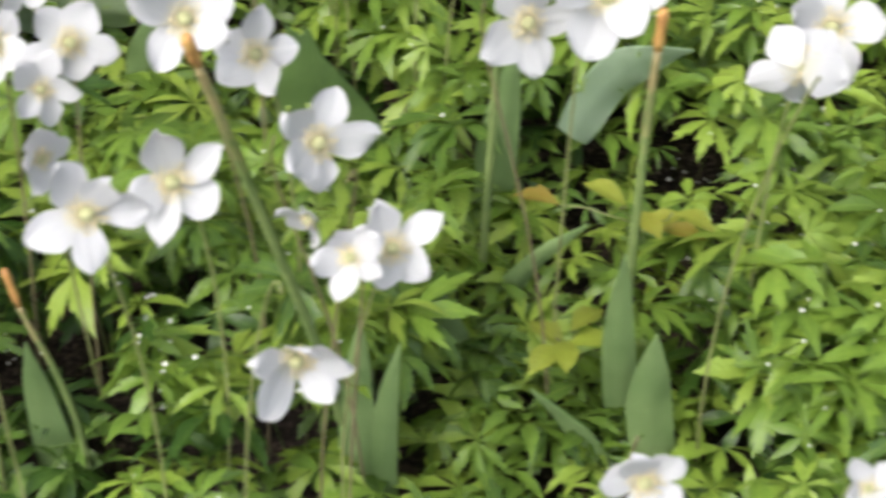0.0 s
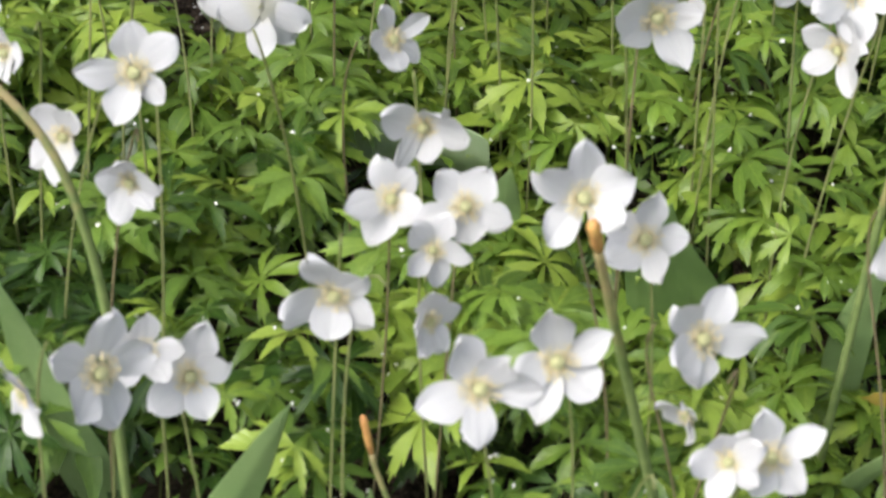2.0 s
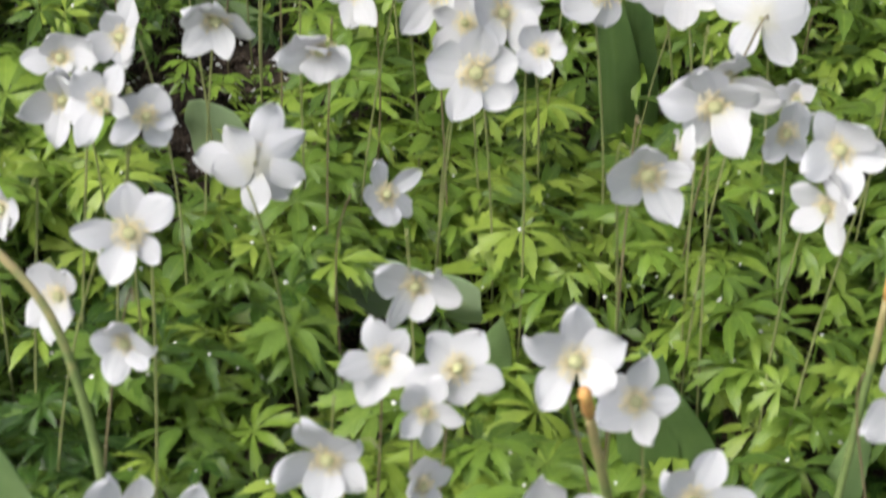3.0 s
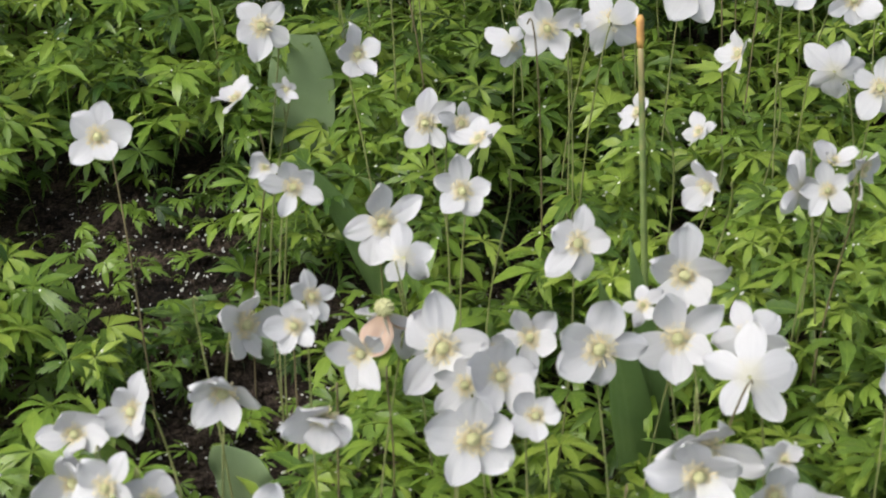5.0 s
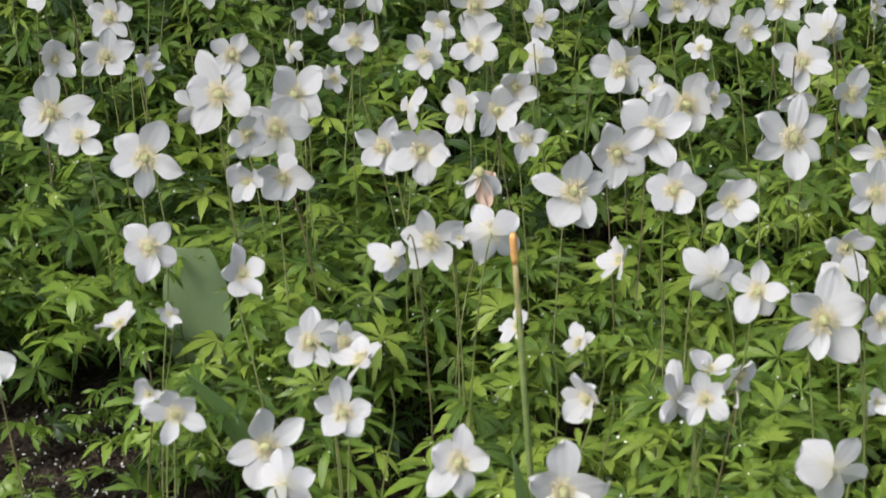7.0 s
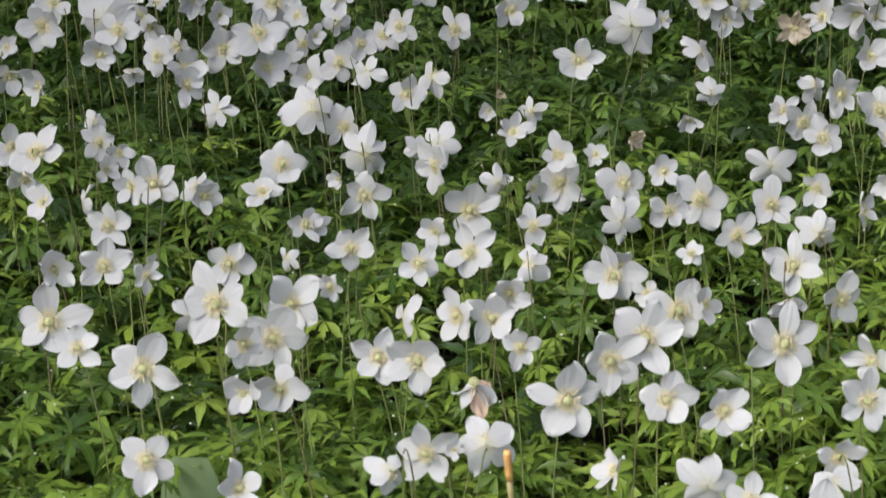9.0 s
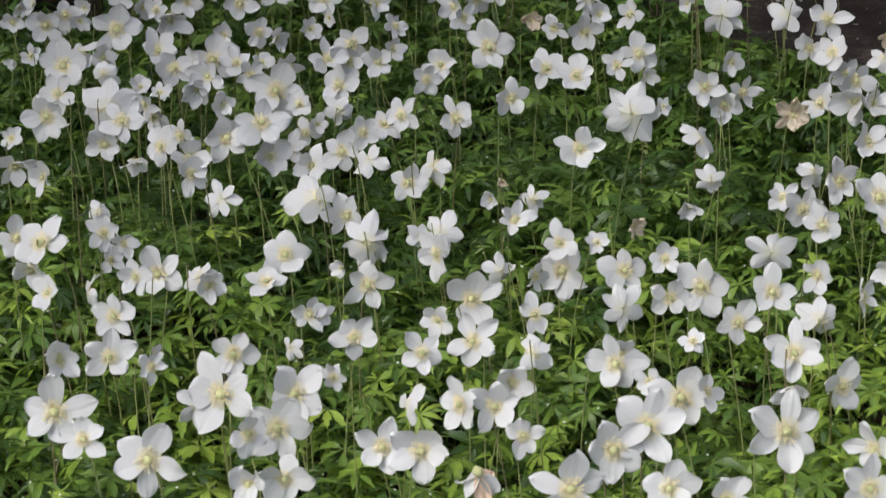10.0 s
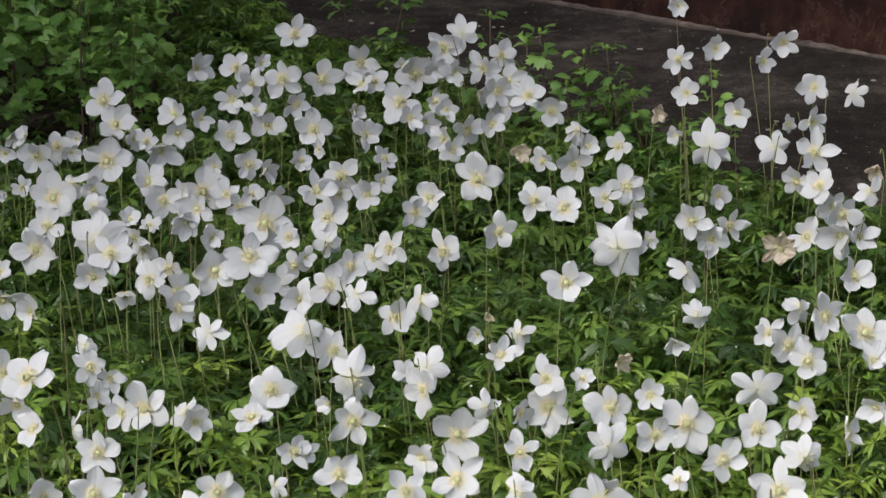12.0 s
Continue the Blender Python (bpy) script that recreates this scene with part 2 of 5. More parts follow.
def tube(points, radii, sides=6):
    """Vertices and faces of a round stem along points."""
    pts = np.asarray(points, float)
    tangent = np.gradient(pts, axis=0)
    tangent /= np.linalg.norm(tangent, axis=1)[:, None] + 1e-9
    side = np.cross(tangent, (0.31, 0.95, 0.05))
    side /= np.linalg.norm(side, axis=1)[:, None] + 1e-9
    other = np.cross(tangent, side)
    a = np.linspace(0, 2 * np.pi, sides, endpoint=False)
    ring = np.cos(a)[None, :, None] * side[:, None] + np.sin(a)[None, :, None] * other[:, None]
    verts = (pts[:, None] + ring * np.broadcast_to(np.asarray(radii, float), (len(pts),))[:, None, None]).reshape(-1, 3)
    faces = []
    for i in range(len(pts) - 1):
        for k in range(sides):
            j = (k + 1) % sides
            faces.append((i * sides + k, i * sides + j, (i + 1) * sides + j, (i + 1) * sides + k))
    faces.append(tuple(range(sides))[::-1])
    faces.append(tuple(range((len(pts) - 1) * sides, len(pts) * sides)))
    return verts, faces


def lump(seed, rings=5, sides=8, wobble=0.12):
    """A rough, closed, unit-sized lump."""
    rng = np.random.default_rng(seed)
    verts, faces = [(0, 0, -1)], []
    for i in range(1, rings):
        th = math.pi * i / rings
        for k in range(sides):
            r = 1 + wobble * rng.normal()
            verts.append((r * math.sin(th) * math.cos(2 * math.pi * k / sides), r * math.sin(th) * math.sin(2 * math.pi * k / sides), -r * math.cos(th)))
    verts.append((0, 0, 1))
    top = len(verts) - 1
    for k in range(sides):
        j = (k + 1) % sides
        faces.append((0, 1 + j, 1 + k))
        for i in range(rings - 2):
            a = 1 + i * sides
            faces.append((a + k, a + j, a + sides + j, a + sides + k))
        faces.append((1 + (rings - 2) * sides + k, 1 + (rings - 2) * sides + j, top))
    return np.array(verts, float), faces


def merged(name, items, mat, smooth=True):
    """Many small shapes in one mesh."""
    vs, fs, at = [], [], 0
    for v, f in items:
        vs.append(v)
        fs += [tuple(i + at for i in face) for face in f]
        at += len(v)
    return mesh_from(name, np.concatenate(vs), fs, mat, smooth)


def turned(normal, spin):
    """A turn whose local z is the given way, spun about it."""
    q = Vector((0, 0, 1)).rotation_difference(Vector(normal).normalized())
    return (q.to_matrix() @ Matrix.Rotation(spin, 3, "Z")).to_4x4()


def facing(azimuth, rise):
    a, e = radians(azimuth), radians(rise)
    return np.array((math.sin(a) * math.cos(e), math.cos(a) * math.cos(e), math.sin(e)))


# ---- ground, bed, path and wall ----
def hills(x, y):
    return 0.5 * np.sin(3.1 * x + 1.3 * y + 0.7) * np.sin(2.3 * y - 1.1 * x + 2.0) + 0.3 * np.sin(7.3 * x - 2.1) * np.sin(6.1 * y + 0.4) + 0.2 * np.sin(15.1 * x + 4.0 * y) * np.sin(13.7 * y + 1.0)


def bed_edge(x):
    """How far back the bed of soil reaches."""
    x = np.asarray(x, float)
    return np.where(x < -0.85, 4.97 - 1.2 * (x + 0.85), 4.97 - 0.85 * (x + 0.85)).clip(3.9, 8.2) + 0.06 * np.sin(9 * x)


def soil_height(x, y):
    inner = np.clip((bed_edge(x) - y) / 0.25, 0, 1)
    return -0.02 + 0.035 * inner + 0.012 * hills(2.2 * x, 2.2 * y) * inner + 0.006 * np.sin(31 * x + 3 * np.sin(17 * y)) * np.sin(29 * y + 2 * np.sin(23 * x)) * inner


def ground():
    n = 60
    xs = np.concatenate([[-120, -40, -12], np.linspace(-6, 4, n), [10, 40, 120]])
    ys = np.concatenate([[-120, -40, -10], np.linspace(-4, 12, n), [20, 60, 160]])
    gx, gy = np.meshgrid(xs, ys)
    gz = 0.006 * np.sin(1.7 * gx) * np.sin(2.1 * gy) * (np.abs(gx) < 8) * (np.abs(gy) < 14) - 0.012
    w = len(xs)
    faces = [(j * w + i, j * w + i + 1, (j + 1) * w + i + 1, (j + 1) * w + i) for j in range(len(ys) - 1) for i in range(w - 1)]
    ob = new("ground", mesh_from("ground", np.stack([gx, gy, gz], -1).reshape(-1, 3), faces, ASPHALT))
    tagged(ob, "dark worn asphalt path behind the flower bed", "path", kind="structure")


def soil_bed():
    xs, ys = np.linspace(-4.2, 1.6, 150), np.linspace(0.12, 8.6, 204)
    gx, gy = np.meshgrid(xs, ys)
    gz = soil_height(gx, gy)
    w = len(xs)
    keep = gy < bed_edge(gx) + 0.06
    faces = []
    for j in range(len(ys) - 1):
        for i in range(w - 1):
            if keep[j, i] and keep[j, i + 1] and keep[j + 1, i] and keep[j + 1, i + 1]:
                faces.append((j * w + i, j * w + i + 1, (j + 1) * w + i + 1, (j + 1) * w + i))
    ob = new("soil", mesh_from("soil", np.stack([gx, gy, gz], -1).reshape(-1, 3), faces, SOIL))
    tagged(ob, "dark moist crumbly garden soil of the flower bed", "soil", kind="structure")


def far_wall():
    """A painted wall along the far side of the path, with a rough foot."""
    a, b = np.array((-7.3, 11.25)), np.array((2.2, 4.6))
    along = (b - a) / np.linalg.norm(b - a)
    out = np.array((-along[1], along[0]))
    n = 90
    prof = [(0.02, -0.05), (0.016, 0.02), (0.008, 0.04), (0.0, 0.07), (0.0, 11.0), (0.3, 11.0), (0.3, -0.05)]
    verts, faces = [], []
    for i in range(n + 1):
        base = a + (b - a) * i / n
        wob = 0.006 * math.sin(i * 1.3) + 0.004 * math.sin(i * 3.7)
        for k, (d, z) in enumerate(prof):
            off = -d - wob if k < 2 else (d if k > 4 else -d)
            p = base + out * off
            verts.append((p[0], p[1], z))
    m = len(prof)
    for i in range(n):
        for k in range(m - 1):
            faces.append((i * m + k, i * m + k + 1, (i + 1) * m + k + 1, (i + 1) * m + k))
    faces += [tuple(range(m)), tuple(range(n * m, n * m + m))[::-1]]
    ob = new("wall_north", mesh_from("wall_north", verts, faces, WALL, True))
    tagged(ob, "dark maroon painted wall with flaking worn paint", "wall", kind="structure")


def west_shade_wall():
    """A plain unseen wall on one side, added to keep sun off the far bed."""
    verts = [(x, y, z) for x in (-5.3, -5.0) for y in (WALL_FROM, 9.7) for z in (-0.05, 11.0)]
    faces = [(0, 1, 3, 2), (4, 6, 7, 5), (0, 4, 5, 1), (2, 3, 7, 6), (1, 5, 7, 3)]
    ob = new("wall_west", mesh_from("wall_west", verts, faces, WALL, False))
    tagged(ob, "plain dark maroon wall, unseen, added to shade the far bed", "wall", kind="structure")


def east_shade_wall():
    """A plain unseen wall on the other side, added to dim the back leaves."""
    verts = [(x, y, z) for x in (2.9, 3.2) for y in (1.6, 4.0) for z in (-0.05, 11.0)]
    faces = [(0, 1, 3, 2), (4, 6, 7, 5), (0, 4, 5, 1), (2, 3, 7, 6), (1, 5, 7, 3)]
    ob = new("wall_east", mesh_from("wall_east", verts, faces, WALL, False))
    tagged(ob, "plain dark maroon wall, unseen, added to block sky from the back of the bed", "wall", kind="structure")


def wall_foot():
    """A crumbled strip of pale mortar along the foot of the far wall."""
    rng = np.random.default_rng(51)
    a, b = np.array((-7.3, 11.25)), np.array((2.2, 4.6))
    along = (b - a) / np.linalg.norm(b - a)
    out = np.array((-along[1], along[0]))
    n, verts, faces = 420, [], []
    deep = np.convolve(rng.uniform(0.0, 1.0, n + 9), np.ones(9) / 9, "valid")
    for i in range(n + 1):
        p = a + (b - a) * i / n
        d = 0.004 + 0.022 * max(deep[i] - 0.42, 0.0) + 0.005 * rng.random()
        for off, z in ((-0.02 - d, -0.03), (-0.02 - d, -0.012 + 0.004 * rng.random()), (-0.02 - 0.5 * d, -0.009 + 0.006 * rng.random()), (-0.012, -0.006 + 0.008 * rng.random()), (0.02, -0.03)):
            verts.append((*(p + out * off), z))
    for i in range(n):
        faces += [(5 * i + k, 5 * i + k + 1, 5 * i + k + 6, 5 * i + k + 5) for k in range(4)]
    ob = new("baseboard", mesh_from("baseboard", verts, faces, MORTAR, False))
    tagged(ob, "crumbled pale mortar strip along the foot of the maroon wall", "mortar", kind="structure")


# Where the added west wall starts; sets how far forward its shade falls.
WALL_FROM = -0.4
ground()
wall_foot()
soil_bed()
far_wall()
west_shade_wall()
east_shade_wall()


# ---- anemone flowers ----
def sepal_mesh(name, mat, width, point, cup, seed, crumple=0.0):
    """One sepal of unit length along +y from the flower's middle, hollow towards +z: two thin skins and a rim."""
    rng = np.random.default_rng(seed)
    rows = (0.0, 0.09, 0.19, 0.3, 0.41, 0.52, 0.63, 0.73, 0.82, 0.895, 0.95, 0.985, 1.0)
    nu, nv = 13, len(rows)
    ph = rng.uniform(0, 6.28, 8)
    skew, widest, dent = rng.uniform(-0.11, 0.11), rng.uniform(0.52, 0.64), rng.choice((0.0, 0.0, 0.025, 0.05))
    curl, fold, wave = rng.uniform(-0.34, 0.10), rng.uniform(-0.06, 0.12), rng.uniform(0.02, 0.055)
    roll, crease = rng.normal(0, 0.07), rng.uniform(0.008, 0.022)
    verts, uvs = [], []
    for side in (0, 1):
        for s in rows:
            g = min(s / widest, 1.0)
            past = max((s - widest) / (1.0 - widest), 0.0)
            wd = width * (0.26 + 0.74 * math.sin(g * 1.5708) ** 1.1) * max(1 - past**point, 0.0) ** 0.62 + 0.008
            for i in range(nu):
                u = 2 * i / (nu - 1) - 1
                rim = abs(u) ** 3
                x = wd * u * (1 + 0.05 * rim * math.sin(8 * s + ph[2] + 2 * u)) + skew * s * s
                y = 0.04 + 0.96 * s - dent * (s > 0.94) * (1 - abs(u)) + 0.02 * math.sin(5 * u + ph[4]) * s * s
                z = cup * (0.55 * s * s - 0.1 * s) + (0.35 * cup + 0.15) * (wd * u) ** 2 + fold * abs(u) * s * (1 - 0.4 * s) + curl * max(s - 0.55, 0.0) ** 2 * 1.7
                z += roll * u * s + 0.035 * math.sin(2.1 * u + ph[0]) * s * s + wave * rim * math.sin(8 * s + ph[1] + 2.5 * u) * s
                z += crease * (math.cos(9.5 * u + ph[5] + 0.7 * s) + 0.6 * math.cos(17 * u + ph[6])) * s * (1 - 0.6 * s) * (1 - u * u)
                z += 0.014 * math.sin(6.5 * s + ph[7] + 1.7 * u) * s + crumple * (math.sin(6 * u + ph[2]) * math.sin(5 * s + ph[3])) * s
                verts.append((x, y, z - 0.005 * side))
                uvs.append((u, s))
    faces = []
    m = nu * nv
    for j in range(nv - 1):
        for i in range(nu - 1):
            a = j * nu + i
            faces.append((a, a + 1, a + nu + 1, a + nu))
            faces.append((m + a, m + a + nu, m + a + nu + 1, m + a + 1))
    edge = [i for i in range(nu)] + [j * nu + nu - 1 for j in range(1, nv)] + [(nv - 1) * nu + i for i in range(nu - 2, -1, -1)] + [j * nu for j in range(nv - 2, 0, -1)]
    at = len(verts)
    verts += [verts[p] for p in edge] + [verts[m + p] for p in edge]
    uvs += [uvs[p] for p in edge] * 2
    n = len(edge)
    for p in range(n):
        q = (p + 1) % n
        faces.append((at + p, at + n + p, at + n + q, at + q))
    return mesh_from(name, verts, faces, mat, True, uvs)


SEPALS = [sepal_mesh("sepal", PETAL, (0.34, 0.39, 0.31, 0.36, 0.41, 0.33, 0.37)[k % 7], (1.55, 1.25, 2.0, 1.4)[k % 4], (0.2, 0.4, 0.1, 0.3, 0.5)[k % 5], k) for k in range(22)]
NARROW_SEPALS = [sepal_mesh("sepal", PETAL, (0.31, 0.36, 0.33)[k % 3], (1.5, 1.8)[k % 2], (0.15, 0.35, 0.25)[k % 3], 60 + k) for k in range(6)]
OLD_SEPALS = [sepal_mesh("old_sepal", PETAL_OLD, 0.34, 2.0, 0.3, 20 + k, 0.12) for k in range(3)]
PEACH_SEPALS = [sepal_mesh("peach_sepal", PETAL_PEACH, 0.36, 2.0, 0.4, 30 + k, 0.08) for k in range(3)]


def pistil_mesh():
    items = []
    v, f = lump(5, 5, 9, 0.04)
    items.append((v * (0.135, 0.135, 0.13) + (0, 0, 0.11), f))
    for k in range(38):
        z = 1 - (k + 0.5) / 30
        if z < -0.2:
            break
        a, r = k * 2.39996, math.sqrt(max(0.0, 1 - z * z))
        b, g = lump(50 + k, 3, 5, 0.1)
        items.append((b * 0.027 + (0.138 * r * math.cos(a), 0.138 * r * math.sin(a), 0.11 + 0.13 * z), g))
    return merged("pistil", items, PISTIL)


def stamen_mesh():
    rng = np.random.default_rng(8)
    items = []
    for k in range(110):
        a, r, h = k * 2.39996 + rng.normal(0, 0.1), rng.uniform(0.17, 0.43), rng.uniform(0.06, 0.20)
        tip = np.array((r * math.cos(a), r * math.sin(a), h))
        foot = np.array((0.10 * math.cos(a), 0.10 * math.sin(a), 0.02))
        v, f = tube(np.stack([foot, (foot + tip) / 2 + (0, 0, 0.02), tip]), 0.006, 3)
        items.append((v, f))
        b, g = lump(200 + k, 3, 4, 0.15)
        items.append((b * (0.027, 0.027, 0.022) + tip, g))
    return merged("stamen_ring", items, STAMEN)


PISTIL_MESH, STAMEN_MESH = pistil_mesh(), stamen_mesh()
LABELS = {
    "open": "white anemone with an open yellow-centred flower on a thin stem",
    "nodding": "white anemone with a nodding bell-shaped flower on a curved stem",
    "away": "white anemone turned away, showing the backs of its sepals",
    "old": "withered anemone with shrivelled tan sepals on a thin stem",
    "peach": "fading anemone with drooping white and peach-tinted sepals",
}


def anemone(x, y, z, size, azimuth, rise, look_of="open", spin=None, count=0, cup=None):
    """One flowering stem. size: the flower's width in millimetres; azimuth, rise: the way that it faces; cup: how far its sepals close."""
    r = random.Random(int(abs(x) * 7919000 + y * 104729000 + z * 1299709))
    n = facing(azimuth, rise)
    head = np.array((x, y, z))
    flat = np.array((n[0], n[1], 0.0))
    foot = head - flat * r.uniform(0.01, 0.03) + (r.uniform(-0.035, 0.03), r.uniform(0.0, 0.04), 0)
    foot[2] = float(soil_height(foot[0], foot[1])) - 0.01
    root = thing("anemone", tuple(foot), LABELS[look_of], "flower", "anemones in the flower bed")
    radius = size / 2000.0
    tall = head[2] - foot[2]
    a = head - n * 0.05 * radius / 0.03
    crook = a - n * r.uniform(0.014, 0.026) + (0, 0, 0.012 if n[2] < 0.3 else -0.03)
    knee = foot + (r.uniform(-0.03, 0.03), r.uniform(-0.02, 0.02), tall * 0.6)
    pts = bezier(foot, knee, crook + (crook - a) * 0.6 + (0, 0, 0.01), a, 14)
    v, f = tube(pts - foot, np.linspace(0.001, 0.00075, 14), 6)
    part("stem", mesh_from("anemone_stem", v, f, STEM if r.random() < 0.8 else RED_STEM), root)
    spin = r.uniform(0, 6.28) if spin is None else radians(spin)
    frame_of = Matrix.Translation(tuple(head - foot)) @ turned(n, spin)
    count = count or (5 if r.random() < 0.72 else 6)
    lift = {"open": r.uniform(0, 36), "away": r.uniform(0, 30), "nodding": r.uniform(22, 42), "old": r.uniform(15, 60), "peach": r.uniform(-64, -54)}[look_of]
    lift = lift if cup is None else cup
    kinds = {"old": OLD_SEPALS, "peach": PEACH_SEPALS}.get(look_of, SEPALS if count < 7 else NARROW_SEPALS)
    if look_of == "peach":
        count = 5
    for k in range(count):
        turn = 2 * math.pi * k / count + r.uniform(-0.24, 0.24)
        long = radius * r.uniform(0.80, 1.14) * (0.95 if k % 2 else 1.02)
        wide = radius * r.uniform(0.80, 1.12) * (1.0 if count == 5 else 0.92)
        low = (0.0, 0.055 if count < 7 else 0.12)[k % 2] + 0.015 * k / count
        swing = r.choice((r.uniform(-8, 8), r.uniform(-12, 14), r.uniform(-24, 30)))
        m = frame_of @ Matrix.Rotation(turn, 4, "Z") @ Matrix.Rotation(radians(lift + swing), 4, "X") @ Matrix.Rotation(r.uniform(-0.28, 0.28), 4, "Y") @ Matrix.Translation((0, 0, -low * radius)) @ Matrix.Diagonal((wide, long, long, 1))
        mesh = r.choice(kinds)
        if look_of == "peach" and k in (0, 2, 3):
            mesh = SEPALS[0]
        part("sepal", mesh, root, "", m)
    inner = frame_of @ Matrix.Diagonal((radius * 0.82, radius * 0.82, radius * 0.8, 1))
    part("pistil", PISTIL_MESH, root, "greenish-yellow dome of the pistil", inner @ Matrix.Diagonal((1.5, 1.5, 1.6, 1)) if look_of == "peach" else inner)
    if look_of != "peach":
        part("stamen_ring", STAMEN_MESH, root, "ring of yellow stamens", inner)
    return root


anemone(-1.459, 4.437, 0.350, 82, 122, 11)
anemone(-1.534, 4.101, 0.364, 87, 163, 22, spin=350, count=5, cup=6)
anemone(-1.477, 4.006, 0.341, 89, 153, 39)
anemone(-1.364, 3.794, 0.373, 58, 150, -1)
anemone(-1.339, 3.947, 0.380, 75, 189, 30, spin=5, count=5)
anemone(-1.306, 3.998, 0.359, 54, 138, 3)
anemone(-1.344, 4.350, 0.373, 70, 180, 23)
anemone(-1.291, 4.278, 0.359, 69, 168, 0)
anemone(-1.315, 4.427, 0.366, 45, 143, 15)
anemone(-1.219, 4.254, 0.375, 86, 175, 12, spin=5, count=5, cup=4)
anemone(-1.223, 4.369, 0.440, 76, 168, 14, spin=0, count=5, cup=4)
anemone(-1.277, 4.110, 0.370, 72, 179, 6)
anemone(-1.206, 4.024, 0.370, 54, 148, 39)
anemone(-1.184, 4.024, 0.341, 75, 159, 26, spin=6, count=5)
anemone(-1.200, 3.844, 0.369, 72, 136, 13, spin=68, count=5)
anemone(-1.134, 4.046, 0.377, 61, 136, -2)
anemone(-1.588, 3.738, 0.358, 52, 176, -3)
anemone(-1.638, 3.885, 0.344, 43, 126, -10, "nodding")
anemone(-1.563, 3.779, 0.379, 46, 202, 29)
anemone(-1.522, 3.725, 0.357, 77, 162, -0)
anemone(-1.499, 3.764, 0.365, 65, 156, -1)
anemone(-1.496, 3.852, 0.355, 48, 184, 14)
anemone(-1.472, 3.761, 0.354, 47, 150, -1)
anemone(-1.354, 3.633, 0.376, 94, 165, 12, spin=6, count=5, cup=6)
anemone(-1.289, 3.719, 0.374, 84, 152, -10, "nodding")
anemone(-1.324, 3.754, 0.380, 51, 179, 6)
anemone(-1.304, 3.863, 0.367, 63, 156, -1, "nodding")
anemone(-1.190, 3.717, 0.347, 51, 168, 6)
anemone(-1.103, 3.641, 0.374, 62, 156, 5)
anemone(-1.077, 3.649, 0.363, 60, 119, -15, "nodding")
anemone(-1.242, 3.521, 0.373, 73, 146, 30)
anemone(-1.382, 3.450, 0.363, 96, 167, 24, spin=95, count=5, cup=10)
anemone(-1.477, 3.543, 0.351, 43, 149, 16)
anemone(-1.445, 3.404, 0.380, 38, 210, -4, "nodding")
anemone(-1.412, 3.600, 0.344, 70, 3, -47, "away")
anemone(-1.321, 3.474, 0.372, 54, 150, -1)
anemone(-1.306, 3.430, 0.356, 61, 5, -6, "away")
anemone(-1.353, 3.349, 0.346, 70, 160, 29)
anemone(-1.287, 3.143, 0.375, 83, 185, -1)
anemone(-1.250, 3.296, 0.342, 112, 347, -23, "away", spin=205, count=6)
anemone(-1.171, 3.146, 0.369, 77, 154, 41)
anemone(-1.151, 3.200, 0.379, 53, 183, -3, "nodding")
anemone(-1.148, 3.228, 0.352, 60, 169, -17, "nodding")
anemone(-1.088, 3.170, 0.341, 60, 204, 7)
anemone(-1.075, 3.047, 0.364, 64, 194, 19)
anemone(-1.185, 3.104, 0.346, 65, 156, -1)
anemone(-1.115, 3.045, 0.342, 57, 170, -33, "nodding")
anemone(-1.002, 2.961, 0.378, 72, 133, 21)
anemone(-0.998, 2.946, 0.358, 61, 131, 17)
anemone(-1.140, 3.502, 0.364, 90, 165, 10, spin=20, count=5, cup=8)
anemone(-1.173, 3.402, 0.378, 70, 163, 7)
anemone(-1.172, 3.482, 0.369, 48, 167, 19)
anemone(-1.101, 3.356, 0.379, 69, 191, 26)
anemone(-1.118, 3.347, 0.361, 68, 169, -11, "nodding")
anemone(-1.216, 3.358, 0.357, 52, 161, 43)
anemone(-1.164, 3.305, 0.365, 40, 157, 42)
anemone(-1.095, 3.485, 0.365, 54, 152, 39)
anemone(-1.064, 3.459, 0.354, 53, 170, 4)
anemone(-1.043, 3.245, 0.368, 56, 162, -0)
anemone(-1.077, 3.564, 0.342, 49, 140, 40)
anemone(-1.022, 3.526, 0.350, 58, 152, -14, "nodding")
anemone(-0.996, 3.375, 0.353, 98, 170, 14, spin=350, count=5, cup=6)
anemone(-0.937, 3.299, 0.355, 51, 179, 25)
anemone(-1.000, 3.123, 0.355, 81, 158, 26)
anemone(-0.921, 3.043, 0.405, 83, 136, 40)
anemone(-0.916, 3.058, 0.349, 74, 146, 24)
anemone(-0.899, 3.103, 0.347, 53, 138, 27)
anemone(-0.899, 3.194, 0.344, 49, 173, 3)
anemone(-1.302, 3.036, 0.373, 43, 183, 24)
anemone(-1.266, 2.957, 0.358, 67, 149, -13, "nodding")
anemone(-1.185, 2.868, 0.374, 56, 205, 4)
anemone(-0.932, 2.879, 0.347, 56, 9, -41, "away")
anemone(-1.122, 4.500, 0.353, 82, 165, 6, spin=350, count=5, cup=10)
anemone(-1.160, 4.328, 0.358, 85, 160, 6, spin=310, count=5, cup=8)
anemone(-1.065, 4.273, 0.361, 64, 195, 36)
anemone(-1.062, 4.354, 0.348, 65, 149, 16)
anemone(-1.042, 4.126, 0.347, 55, 142, -8)
anemone(-1.062, 3.906, 0.366, 79, 175, 8, spin=0, count=5, cup=10)
anemone(-1.051, 3.770, 0.345, 51, 140, 21)
anemone(-0.948, 3.667, 0.351, 74, 185, -3)
